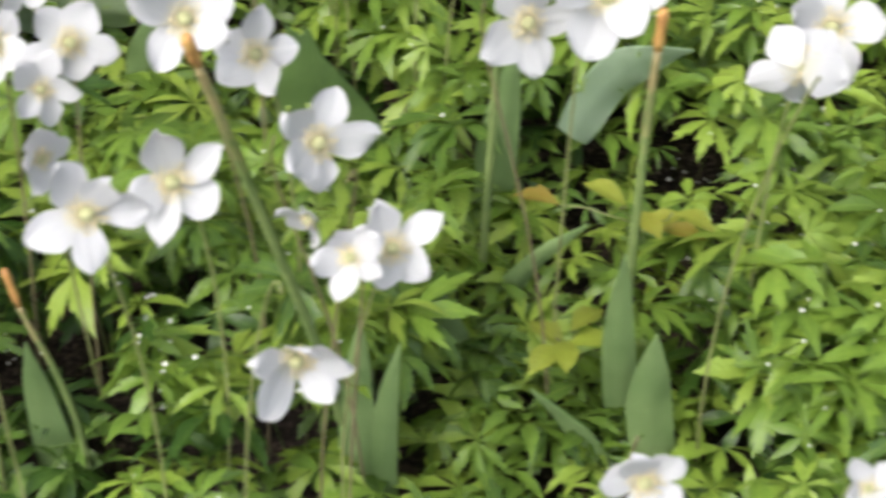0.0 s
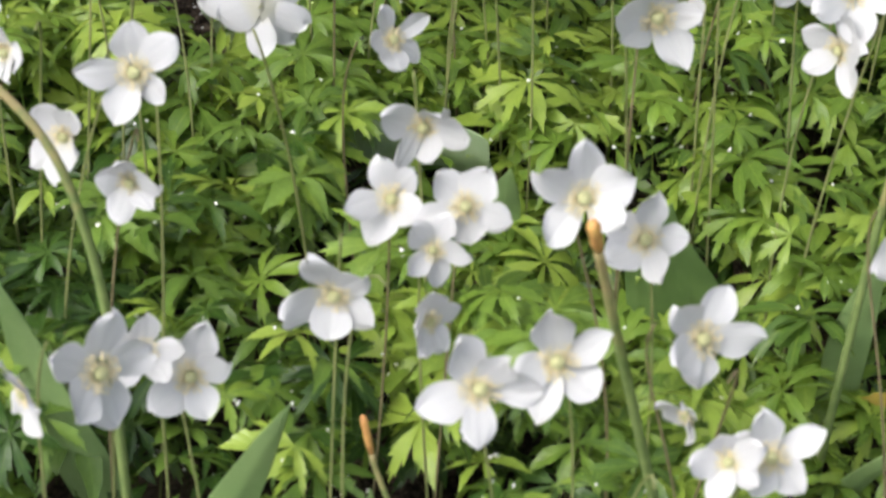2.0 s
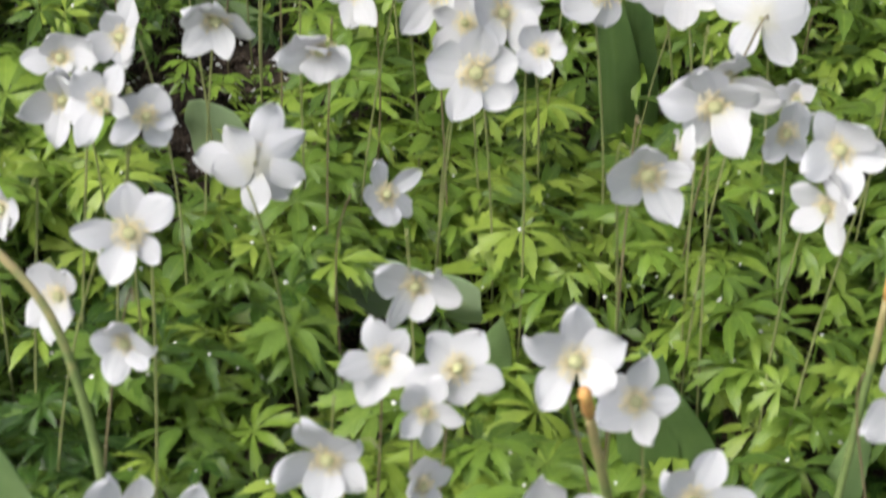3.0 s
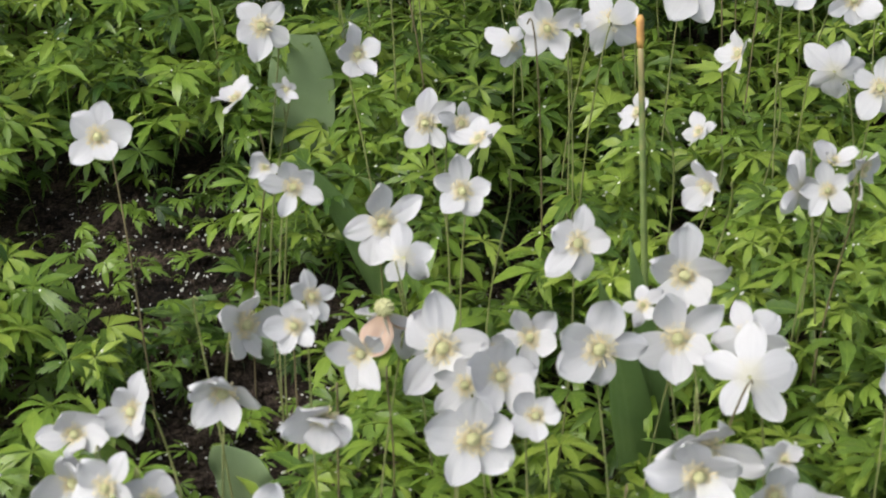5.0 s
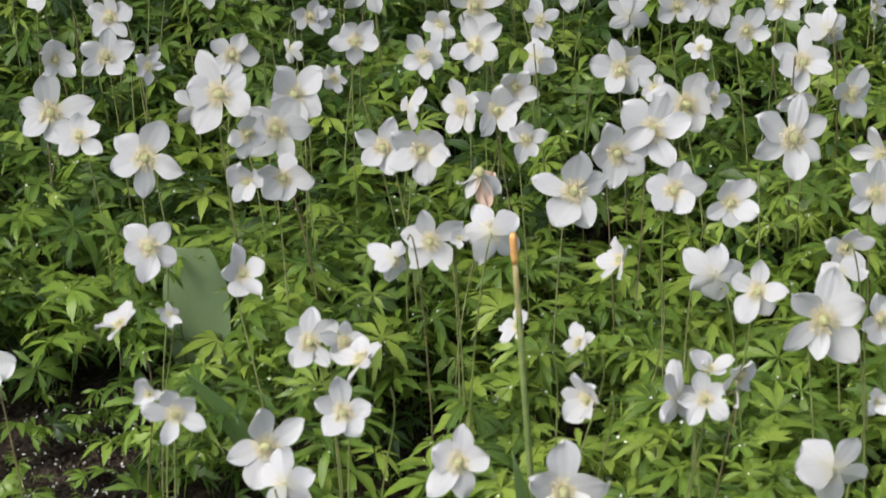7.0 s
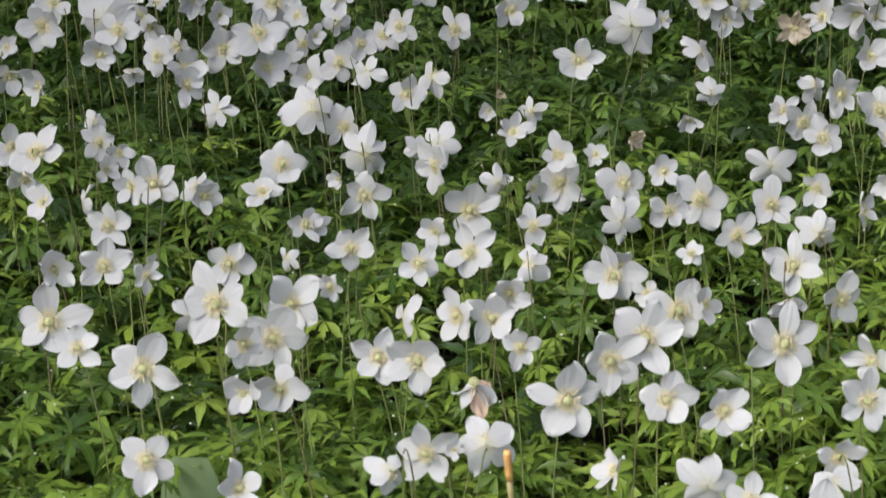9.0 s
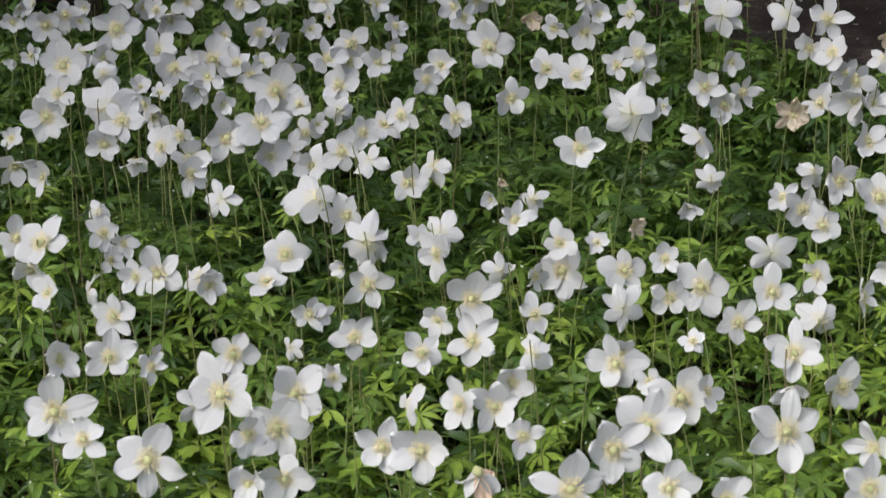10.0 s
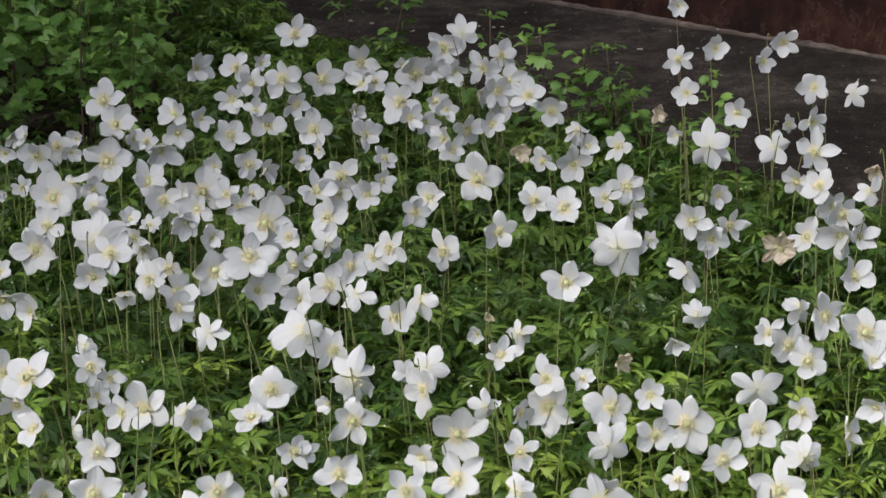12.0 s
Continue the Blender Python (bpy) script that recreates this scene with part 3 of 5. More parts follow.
anemone(-0.962, 4.160, 0.357, 86, 175, 15, spin=32, count=5, cup=6)
anemone(-0.995, 4.437, 0.346, 97, 172, 6, spin=335, count=5, cup=8)
anemone(-1.047, 4.536, 0.340, 38, 136, 14)
anemone(-0.914, 4.346, 0.420, 89, 173, 6)
anemone(-0.885, 4.385, 0.440, 74, 5, -6, "away")
anemone(-0.922, 4.348, 0.379, 77, 169, -11, "nodding")
anemone(-0.891, 4.336, 0.377, 69, 175, -11, "nodding")
anemone(-0.842, 4.379, 0.373, 75, 191, -0)
anemone(-0.832, 4.520, 0.367, 71, 162, 6)
anemone(-0.786, 4.345, 0.354, 78, 165, 27)
anemone(-0.719, 4.193, 0.364, 76, 195, 39, spin=346, count=5)
anemone(-0.671, 4.174, 0.342, 75, 185, -4, spin=1, count=5)
anemone(-0.776, 4.180, 0.377, 76, 133, -1)
anemone(-0.816, 4.211, 0.363, 59, 130, -11, "nodding")
anemone(-0.773, 4.216, 0.341, 76, 162, -0)
anemone(-0.898, 4.184, 0.352, 55, 143, 31)
anemone(-0.859, 4.102, 0.357, 54, 154, 12)
anemone(-0.794, 3.972, 0.354, 76, 130, 3, spin=51, count=5)
anemone(-0.818, 3.890, 0.359, 62, 190, -2, "nodding")
anemone(-0.796, 3.856, 0.348, 58, 142, 21)
anemone(-0.876, 3.997, 0.361, 64, 156, -1, "nodding")
anemone(-0.899, 3.976, 0.372, 60, 135, 30)
anemone(-0.738, 3.927, 0.377, 58, 150, 10)
anemone(-0.952, 3.849, 0.372, 71, 149, 16)
anemone(-0.881, 3.701, 0.373, 50, 123, 29)
anemone(-1.006, 3.741, 0.375, 38, 211, 4)
anemone(-0.705, 3.631, 0.359, 91, 170, 16, spin=0, count=5, cup=4)
anemone(-0.760, 3.512, 0.361, 71, 188, 28)
anemone(-0.769, 3.445, 0.357, 58, 156, -1)
anemone(-0.667, 3.806, 0.359, 53, 156, 5, "old")
anemone(-0.609, 3.712, 0.371, 49, 179, 0)
anemone(-0.572, 3.809, 0.340, 75, 179, 6)
anemone(-0.564, 3.914, 0.342, 58, 143, 15)
anemone(-0.600, 4.019, 0.345, 61, 346, -41, "away")
anemone(-0.598, 3.565, 0.345, 65, 170, 12, spin=20, count=5, cup=12)
anemone(-0.543, 3.529, 0.343, 76, 168, 40, spin=80, count=5, cup=10)
anemone(-0.602, 3.282, 0.379, 64, 156, 5)
anemone(-0.955, 3.531, 0.360, 72, 129, 34)
anemone(-0.924, 3.559, 0.353, 83, 169, 0, "nodding")
anemone(-0.893, 3.373, 0.366, 69, 183, 23)
anemone(-0.877, 3.564, 0.348, 66, 159, 22)
anemone(-0.869, 3.631, 0.353, 49, 136, 14)
anemone(-0.755, 3.215, 0.369, 65, 200, 10, spin=311, count=5)
anemone(-0.787, 3.237, 0.347, 60, 179, 39)
anemone(-0.673, 3.218, 0.366, 65, 178, 9, spin=32, count=5)
anemone(-0.868, 3.275, 0.355, 57, 347, -17, "away")
anemone(-0.882, 3.196, 0.357, 38, 143, 5)
anemone(-0.800, 3.038, 0.368, 67, 178, 15)
anemone(-0.803, 3.164, 0.357, 54, 150, 5)
anemone(-0.754, 3.006, 0.368, 58, 15, -34, "away")
anemone(-0.833, 2.992, 0.361, 62, 170, 29)
anemone(-0.786, 2.837, 0.368, 90, 339, -35, "away")
anemone(-0.684, 2.948, 0.357, 65, 170, 18, spin=0, count=5, cup=6)
anemone(-0.652, 2.971, 0.375, 62, 21, -28, "away")
anemone(-0.545, 2.836, 0.377, 34, 191, -1)
anemone(-0.465, 3.075, 0.372, 71, 168, 15, spin=0, count=5, cup=5)
anemone(-0.504, 2.917, 0.350, 45, 5, -17, "away")
anemone(-0.554, 2.958, 0.359, 23, 168, 0, "old")
anemone(-0.429, 4.140, 0.550, 53, 168, 0)
anemone(-0.419, 4.054, 0.470, 55, 168, 14, spin=0, count=6, cup=4)
anemone(-0.354, 4.061, 0.490, 60, 165, 4, spin=150, count=5, cup=18)
anemone(-0.238, 4.113, 0.490, 63, 150, -2, "nodding")
anemone(-0.271, 4.084, 0.460, 55, 150, 5)
anemone(-0.394, 3.964, 0.430, 54, 168, 32, spin=20, count=5, cup=24)
anemone(-0.304, 3.947, 0.400, 58, 172, 14, spin=350, count=5, cup=8)
anemone(-0.174, 3.979, 0.440, 63, 173, 6)
anemone(-0.105, 3.942, 0.440, 58, 47, -11, "away")
anemone(-0.172, 3.897, 0.400, 60, 150, -1)
anemone(-0.470, 4.172, 0.340, 48, 168, 6, "old")
anemone(-0.507, 3.905, 0.346, 57, 199, 16)
anemone(-0.406, 3.895, 0.371, 44, 185, 6)
anemone(-0.351, 3.932, 0.342, 92, 353, -12, "away", spin=180, count=6, cup=8)
anemone(-0.238, 3.934, 0.344, 72, 347, -29, "away")
anemone(-0.225, 4.091, 0.344, 39, 136, 14)
anemone(-0.162, 3.786, 0.375, 79, 165, 16, spin=10, count=5, cup=8)
anemone(-0.141, 3.588, 0.374, 69, 202, 41)
anemone(-0.180, 3.641, 0.367, 59, 201, -8)
anemone(-0.061, 3.563, 0.373, 59, 332, -34, "away")
anemone(-0.056, 3.679, 0.378, 44, 189, -30, "old")
anemone(-0.119, 3.588, 0.341, 58, 162, -3)
anemone(-0.100, 3.452, 0.369, 67, 145, 12)
anemone(-0.094, 3.322, 0.377, 91, 201, -2, spin=335, count=6)
anemone(-0.145, 3.351, 0.363, 65, 208, 22)
anemone(-0.072, 3.407, 0.347, 66, 136, 26)
anemone(-0.185, 3.330, 0.350, 61, 173, 12, "old")
anemone(-0.070, 3.163, 0.365, 67, 145, 33)
anemone(-0.403, 3.163, 0.396, 94, 342, -11, "away", spin=202, count=8)
anemone(-0.454, 3.623, 0.356, 71, 172, 14, spin=20, count=5, cup=8)
anemone(-0.487, 3.597, 0.343, 53, 180, 19)
anemone(-0.425, 3.482, 0.360, 46, 138, 3)
anemone(-0.320, 3.368, 0.379, 66, 170, 14, spin=35, count=5, cup=6)
anemone(-0.292, 3.388, 0.346, 67, 175, 0)
anemone(-0.299, 3.549, 0.367, 52, 152, -2)
anemone(-0.267, 3.403, 0.361, 56, 138, 3)
anemone(-0.307, 3.180, 0.359, 64, 306, -50, "away")
anemone(-0.269, 2.968, 0.366, 50, 348, -0, "away")
anemone(-0.385, 3.373, 0.344, 33, 126, 30)
anemone(-0.135, 3.006, 0.370, 50, 328, -22, "away")
anemone(-0.099, 2.955, 0.377, 63, 155, 17, spin=40, count=5, cup=8)
anemone(-0.046, 2.939, 0.361, 81, 163, 25, spin=5, count=5, cup=6)
anemone(-1.105, 2.654, 0.358, 85, 185, 40, spin=50, count=5, cup=10)
anemone(-1.155, 2.688, 0.351, 58, 146, 31)
anemone(-1.095, 2.590, 0.348, 59, 169, -18, "nodding")
anemone(-1.024, 2.474, 0.363, 53, 212, 35, spin=40, count=5, cup=15)
anemone(-0.986, 2.505, 0.353, 50, 55, -15, "away")
anemone(-1.047, 2.726, 0.349, 53, 160, 12, cup=8)
anemone(-0.987, 2.642, 0.368, 42, 144, 4)
anemone(-0.983, 2.581, 0.368, 41, 124, 21)
anemone(-0.919, 2.415, 0.363, 60, 170, 8, spin=0, count=5, cup=8)
anemone(-0.951, 2.659, 0.320, 76, 170, 20, spin=30, count=5, cup=6)
anemone(-0.940, 2.551, 0.359, 54, 185, 17)
anemone(-0.862, 2.570, 0.355, 56, 0, -35, "away")
anemone(-0.849, 2.564, 0.347, 54, 144, -2)
anemone(-0.765, 2.619, 0.371, 68, 167, 20, spin=5, count=5, cup=5)
anemone(-0.782, 2.585, 0.346, 59, 165, 58)
anemone(-0.676, 2.407, 0.380, 50, 135, 18, spin=25, count=5, cup=8)
anemone(-1.076, 2.783, 0.359, 40, 3, -47, "away")
anemone(-0.734, 2.299, 0.373, 65, 165, 12, spin=350, count=5, cup=4)
anemone(-0.940, 2.289, 0.359, 58, 140, 9)
anemone(-0.887, 2.311, 0.356, 62, 160, 20, spin=10, count=5, cup=5)
anemone(-0.678, 2.332, 0.369, 34, 26, -15, "away")
anemone(-0.819, 2.277, 0.378, 24, 122, 11)
anemone(-0.733, 2.801, 0.359, 63, 168, 0)
anemone(-0.684, 2.711, 0.355, 81, 347, -29, "away", spin=196, count=8)
anemone(-0.697, 2.634, 0.349, 36, 206, 15)
anemone(-0.632, 2.512, 0.378, 65, 165, 12, spin=5, count=5, cup=6)
anemone(-0.666, 2.421, 0.374, 34, 129, 13)
anemone(-0.625, 2.416, 0.350, 59, 165, 25, spin=335, count=5, cup=8)
anemone(-0.526, 2.422, 0.374, 50, 194, 2)
anemone(-0.523, 2.324, 0.375, 56, 165, 22, spin=50, count=5, cup=5)
anemone(-0.529, 2.624, 0.320, 77, 172, 22, spin=5, count=5, cup=4)
anemone(-0.474, 2.367, 0.373, 65, 180, 25, spin=325, count=5, cup=6)
anemone(-0.621, 2.748, 0.352, 43, 329, -16, "away")
anemone(-0.599, 2.764, 0.354, 58, 360, -29, "away")
anemone(-0.579, 2.662, 0.363, 64, 221, 0)
anemone(-0.512, 2.819, 0.353, 57, 146, 42)
anemone(-0.493, 2.628, 0.357, 46, 329, -16, "away")
anemone(-0.423, 2.478, 0.363, 51, 165, 25, spin=90, count=5, cup=10)
anemone(-0.400, 2.332, 0.378, 53, 353, -35, "away")
anemone(-0.441, 2.771, 0.304, 80, 167, 23, spin=21, count=6)
anemone(-0.440, 2.750, 0.351, 56, 162, 37)
anemone(-0.383, 2.692, 0.375, 36, 150, 36)
anemone(-0.440, 2.568, 0.376, 44, 123, -1)
anemone(-0.342, 2.652, 0.355, 67, 172, 15, spin=80, count=5, cup=5)
anemone(-0.322, 2.490, 0.371, 56, 348, -0, "away")
anemone(-0.294, 2.658, 0.370, 45, 161, 23)
anemone(-0.278, 2.577, 0.352, 56, 160, 6, spin=150, count=5, cup=14)
anemone(-0.246, 2.629, 0.347, 75, 168, 18, spin=5, count=5, cup=7)
anemone(-0.191, 2.513, 0.351, 59, 160, 12, spin=345, count=5, cup=8)
anemone(-0.231, 2.404, 0.370, 36, 166, 41)
anemone(-0.159, 2.604, 0.354, 65, 165, 20, spin=5, count=5, cup=5)
anemone(-0.172, 2.759, 0.345, 66, 348, -0, "away")
anemone(-0.110, 2.775, 0.379, 59, 167, 22, spin=320, count=5, cup=5)
anemone(-0.141, 2.867, 0.367, 61, 162, -0)
anemone(-0.108, 2.643, 0.363, 52, 179, 12)
anemone(-0.099, 2.541, 0.347, 61, 353, -12, "away")
anemone(-0.052, 2.571, 0.366, 51, 118, 22)
anemone(-0.170, 2.913, 0.365, 48, 173, 29)
anemone(-0.022, 2.663, 0.366, 51, 198, -6, "nodding")
anemone(-0.033, 2.876, 0.345, 56, 149, 46)
anemone(-0.120, 2.426, 0.353, 70, 168, 20, spin=10, count=6, cup=4)
anemone(-0.310, 2.380, 0.362, 57, 149, 8)
anemone(-0.287, 2.865, 0.366, 41, 170, -33, "nodding")
anemone(-0.353, 2.803, 0.358, 35, 114, -9, "old")

anemone(-0.949, 2.285, 0.295, 91, 170, 20, spin=5, count=5, cup=4)
anemone(-0.826, 2.069, 0.369, 56, 165, 35, spin=10, count=5, cup=6)
anemone(-0.818, 2.259, 0.370, 40, 135, 15, spin=10, count=5, cup=8)
anemone(-0.754, 2.062, 0.354, 84, 165, 22, spin=345, count=5, cup=4)
anemone(-0.713, 2.186, 0.375, 89, 172, 22, spin=27, count=5, cup=5)
anemone(-0.756, 2.224, 0.342, 49, 319, -30, "away")
anemone(-0.666, 2.124, 0.360, 57, 135, 15, spin=60, count=5, cup=12)
anemone(-0.642, 2.155, 0.354, 77, 175, 16, spin=350, count=5, cup=8)
anemone(-0.643, 2.226, 0.362, 75, 170, 20, spin=40, count=5, cup=6)
anemone(-0.622, 1.989, 0.371, 54, 185, 10)
anemone(-0.602, 2.039, 0.354, 62, 158, 8, spin=150, count=5, cup=10)
anemone(-0.604, 2.249, 0.374, 39, 191, 3)
anemone(-0.524, 2.251, 0.344, 57, 53, -23, "away")
anemone(-0.463, 2.246, 0.351, 66, 215, 10, spin=340, count=5, cup=16)
anemone(-0.429, 2.258, 0.344, 71, 166, 30, spin=10, count=5, cup=26)
anemone(-0.423, 2.326, 0.345, 60, 168, 4, "nodding")
anemone(-0.384, 2.185, 0.347, 49, 160, 22, spin=20, count=5, cup=6)
anemone(-0.512, 2.092, 0.370, 63, 172, 18, spin=350, count=5, cup=5)
anemone(-0.470, 2.085, 0.373, 74, 168, 8, "nodding", spin=205, count=5, cup=12)
anemone(-0.403, 2.042, 0.370, 60, 169, 70, "peach")
anemone(-0.312, 2.052, 0.356, 79, 165, 20, spin=85, count=5, cup=6)
anemone(-0.310, 2.347, 0.363, 68, 170, 20, spin=10, count=5, cup=6)
anemone(-0.271, 2.339, 0.348, 40, 192, 20)
anemone(-0.234, 2.315, 0.341, 83, 170, 20, spin=0, count=5, cup=6)
anemone(-0.252, 2.172, 0.372, 85, 168, 20, spin=0, count=5, cup=10)
anemone(-0.284, 2.149, 0.355, 75, 160, 12, spin=40, count=5, cup=8)
anemone(-0.204, 2.287, 0.362, 46, 116, 24)
anemone(-0.211, 2.021, 0.379, 63, 165, 22, spin=75, count=5, cup=5)
anemone(-0.156, 2.014, 0.374, 59, 152, 25, spin=345, count=5, cup=6)
anemone(-0.114, 2.206, 0.359, 86, 150, 20, spin=20, count=6, cup=8)
anemone(-0.063, 2.317, 0.364, 62, 150, 12, spin=95, count=5, cup=10)
anemone(-0.115, 2.291, 0.369, 49, 170, -29, "nodding")
anemone(-0.022, 2.163, 0.366, 58, 212, -2, spin=46, count=5)
anemone(-0.024, 2.090, 0.358, 64, 168, 17, spin=70, count=5)

anemone(-0.693, 1.895, 0.341, 66, 176, 24, spin=40, count=5, cup=6)
anemone(-0.577, 1.820, 0.360, 54, 150, 24, spin=100, count=5)
anemone(-0.650, 1.699, 0.366, 45, 240, 60, spin=49, count=5)
anemone(-0.606, 1.704, 0.378, 28, 169, 19, spin=10, count=6)
anemone(-0.555, 1.564, 0.366, 50, 160, 16, spin=180, count=5, cup=12)
anemone(-0.600, 1.626, 0.345, 33, 186, 20, spin=41, count=5)
anemone(-0.484, 1.575, 0.337, 67, 162, 22, spin=36, count=5, cup=5)
anemone(-0.492, 1.738, 0.343, 57, 168, 28, spin=19, count=5, cup=8)
anemone(-0.453, 1.711, 0.362, 45, 148, 19, spin=29, count=5)
anemone(-0.424, 1.658, 0.377, 49, 238, 52, spin=84, count=5)
anemone(-0.423, 1.596, 0.363, 56, 170, 20, spin=16, count=5, cup=8)
anemone(-0.421, 1.907, 0.364, 61, 181, 11, spin=5, count=5)
anemone(-0.440, 1.843, 0.377, 49, 319, -47, "away", spin=43, count=5)
anemone(-0.368, 1.924, 0.369, 66, 347, -21, "away", spin=175, count=5)
anemone(-0.393, 1.901, 0.372, 21, 157, 25)
anemone(-0.320, 1.558, 0.351, 62, 165, 24, spin=0, count=5, cup=5)
anemone(-0.309, 1.750, 0.370, 36, 235, 31)
anemone(-0.256, 1.748, 0.359, 35, 227, 37)
anemone(-0.238, 1.682, 0.344, 55, 200, 19, spin=0, count=5, cup=25)
anemone(-0.249, 1.940, 0.342, 50, 235, 31)
anemone(-0.161, 1.923, 0.343, 68, 347, -15, "away", spin=209, count=5)
anemone(-0.117, 1.876, 0.355, 56, 172, 30, spin=0, count=5, cup=5)
anemone(-0.045, 1.951, 0.368, 54, 161, 9, spin=94, count=5)
anemone(-0.047, 1.913, 0.361, 48, 345, -56, "away")
anemone(-0.057, 1.848, 0.347, 83, 165, 18, spin=9, count=6, cup=6)
anemone(-0.008, 1.834, 0.359, 54, 155, 14)
anemone(-0.140, 1.702, 0.370, 40, 160, 79)
anemone(-0.141, 1.680, 0.356, 43, 167, 15)
anemone(-0.165, 1.691, 0.347, 58, 293, -21, "away")
anemone(-0.115, 1.687, 0.376, 48, 119, -8)
anemone(-0.030, 1.571, 0.369, 72, 347, -3, "away", spin=222, count=5)
anemone(-0.004, 1.691, 0.361, 29, 172, 25)

anemone(-0.741, 1.610, 0.364, 61, 165, 24, spin=10, count=5, cup=6)
anemone(-0.447, 1.506, 0.349, 53, 352, -24, "away", spin=187, count=5)
anemone(-0.441, 1.430, 0.346, 81, 165, 70, "peach")
anemone(-0.500, 1.436, 0.348, 45, 142, 28, spin=36, count=5)
anemone(-0.488, 1.361, 0.371, 46, 171, 13, spin=170, count=5)
anemone(-0.538, 1.391, 0.346, 67, 122, 6, "nodding", spin=180, count=5, cup=18)
anemone(-0.517, 1.287, 0.358, 68, 166, -5, "nodding", spin=212, count=5)
anemone(-0.576, 1.262, 0.347, 55, 178, 33, spin=337, count=5)
anemone(-0.608, 1.235, 0.341, 54, 169, 34, spin=337, count=5)
anemone(-0.442, 1.377, 0.344, 62, 197, 15, spin=218, count=5)
anemone(-0.443, 1.286, 0.347, 68, 171, 13, "nodding", spin=187, count=5)
anemone(-0.389, 1.402, 0.341, 78, 165, 30, spin=5, count=5, cup=5)
anemone(-0.334, 1.352, 0.358, 65, 153, 24, spin=171, count=5)
anemone(-0.361, 1.359, 0.342, 50, 169, 19, spin=152, count=5)
anemone(-0.330, 1.431, 0.341, 52, 169, 28, spin=192, count=5)
anemone(-0.350, 1.407, 0.344, 31, 145, 31, spin=23, count=5)
anemone(-0.299, 1.310, 0.359, 46, 159, 24, spin=213, count=5)
anemone(-0.338, 1.291, 0.347, 78, 165, 13, spin=93, count=5)
anemone(-0.271, 1.393, 0.365, 76, 165, 22, spin=0, count=5, cup=5)
anemone(-0.234, 1.545, 0.342, 71, 168, 18, spin=10, count=5, cup=14)
anemone(-0.250, 1.452, 0.369, 34, 185, 29)
anemone(-0.222, 1.441, 0.351, 72, 172, 32, spin=40, count=5, cup=10)
anemone(-0.161, 1.372, 0.372, 71, 352, -30, "away", spin=256, count=5)
anemone(-0.171, 1.445, 0.359, 58, 351, -13, "away", spin=236, count=5)
anemone(-0.176, 1.273, 0.377, 79, 166, 2, "nodding", spin=298, count=5)
anemone(-0.128, 1.312, 0.351, 33, 174, 32)
anemone(-0.055, 1.485, 0.373, 43, 178, 24, spin=1, count=5)
anemone(-0.051, 1.408, 0.365, 68, 165, 8, "nodding", spin=180, count=5, cup=14)

anemone(-0.573, 1.155, 0.364, 63, 172, 15, spin=30, count=5)
anemone(-0.536, 1.124, 0.389, 52, 183, 20, spin=175, count=5)
anemone(-0.513, 1.138, 0.374, 49, 148, 14, spin=228, count=5)
anemone(-0.444, 1.142, 0.350, 68, 347, -18, "away", spin=201, count=8)
anemone(-0.372, 1.187, 0.310, 50, 128, 30, spin=350, count=5, cup=5)
anemone(-0.465, 0.982, 0.404, 60, 168, 16, spin=165, count=5, cup=10)
anemone(-0.572, 1.049, 0.352, 47, 184, 13)
anemone(-0.605, 1.089, 0.358, 44, 161, 16)
anemone(-0.174, 1.230, 0.389, 72, 170, 3, "nodding", spin=90, count=5, cup=12)
anemone(-0.205, 1.173, 0.369, 70, 165, 3, "nodding", spin=90, count=5, cup=15)
anemone(-0.188, 1.184, 0.382, 41, 60, -10, "away")
anemone(-0.130, 1.271, 0.351, 50, 150, 14, spin=28, count=5)
anemone(-0.094, 1.204, 0.388, 65, 175, 24, spin=341, count=5)
anemone(-0.095, 1.191, 0.354, 56, 205, -3, "nodding", spin=120, count=5, cup=18)

anemone(-0.503, 0.968, 0.362, 52, 185, 12, "nodding", spin=190, count=5, cup=15)
anemone(-0.449, 0.926, 0.373, 48, 166, 5, "nodding", spin=165, count=5, cup=28)
anemone(-0.317, 1.043, 0.355, 56, 160, 2, "nodding", spin=150, count=5, cup=25)
anemone(-0.311, 0.949, 0.374, 52, 165, 30, spin=105, count=5, cup=8)
anemone(-0.270, 0.946, 0.380, 52, 165, 32, spin=345, count=5, cup=5)
anemone(-0.280, 0.916, 0.372, 41, 158, 24, spin=145, count=5)
anemone(-0.207, 0.938, 0.405, 62, 165, 36, spin=16, count=5, cup=8)
anemone(-0.175, 0.959, 0.369, 56, 176, 28, spin=350, count=5, cup=12)
anemone(-0.318, 0.863, 0.376, 57, 168, 8, "nodding", spin=180, count=5, cup=18)
anemone(-0.267, 0.853, 0.379, 41, 130, 5, "nodding", spin=190, count=5, cup=20)
anemone(-0.223, 0.769, 0.419, 58, 163, 27, spin=55, count=5, cup=5)
anemone(-0.199, 0.842, 0.378, 62, 175, 30, spin=30, count=5, cup=12)
anemone(-0.135, 0.889, 0.368, 60, 142, 30, spin=352, count=5, cup=5)
anemone(-0.411, 0.775, 0.377, 62, 128, 18, spin=180, count=5, cup=12)
anemone(-0.404, 0.820, 0.354, 43, 165, 25, spin=10, count=5, cup=8)
anemone(-0.386, 0.834, 0.329, 55, 150, 28, spin=20, count=5, cup=10)
anemone(-0.435, 0.745, 0.384, 43, 220, 2, "nodding", spin=180, count=5, cup=15)

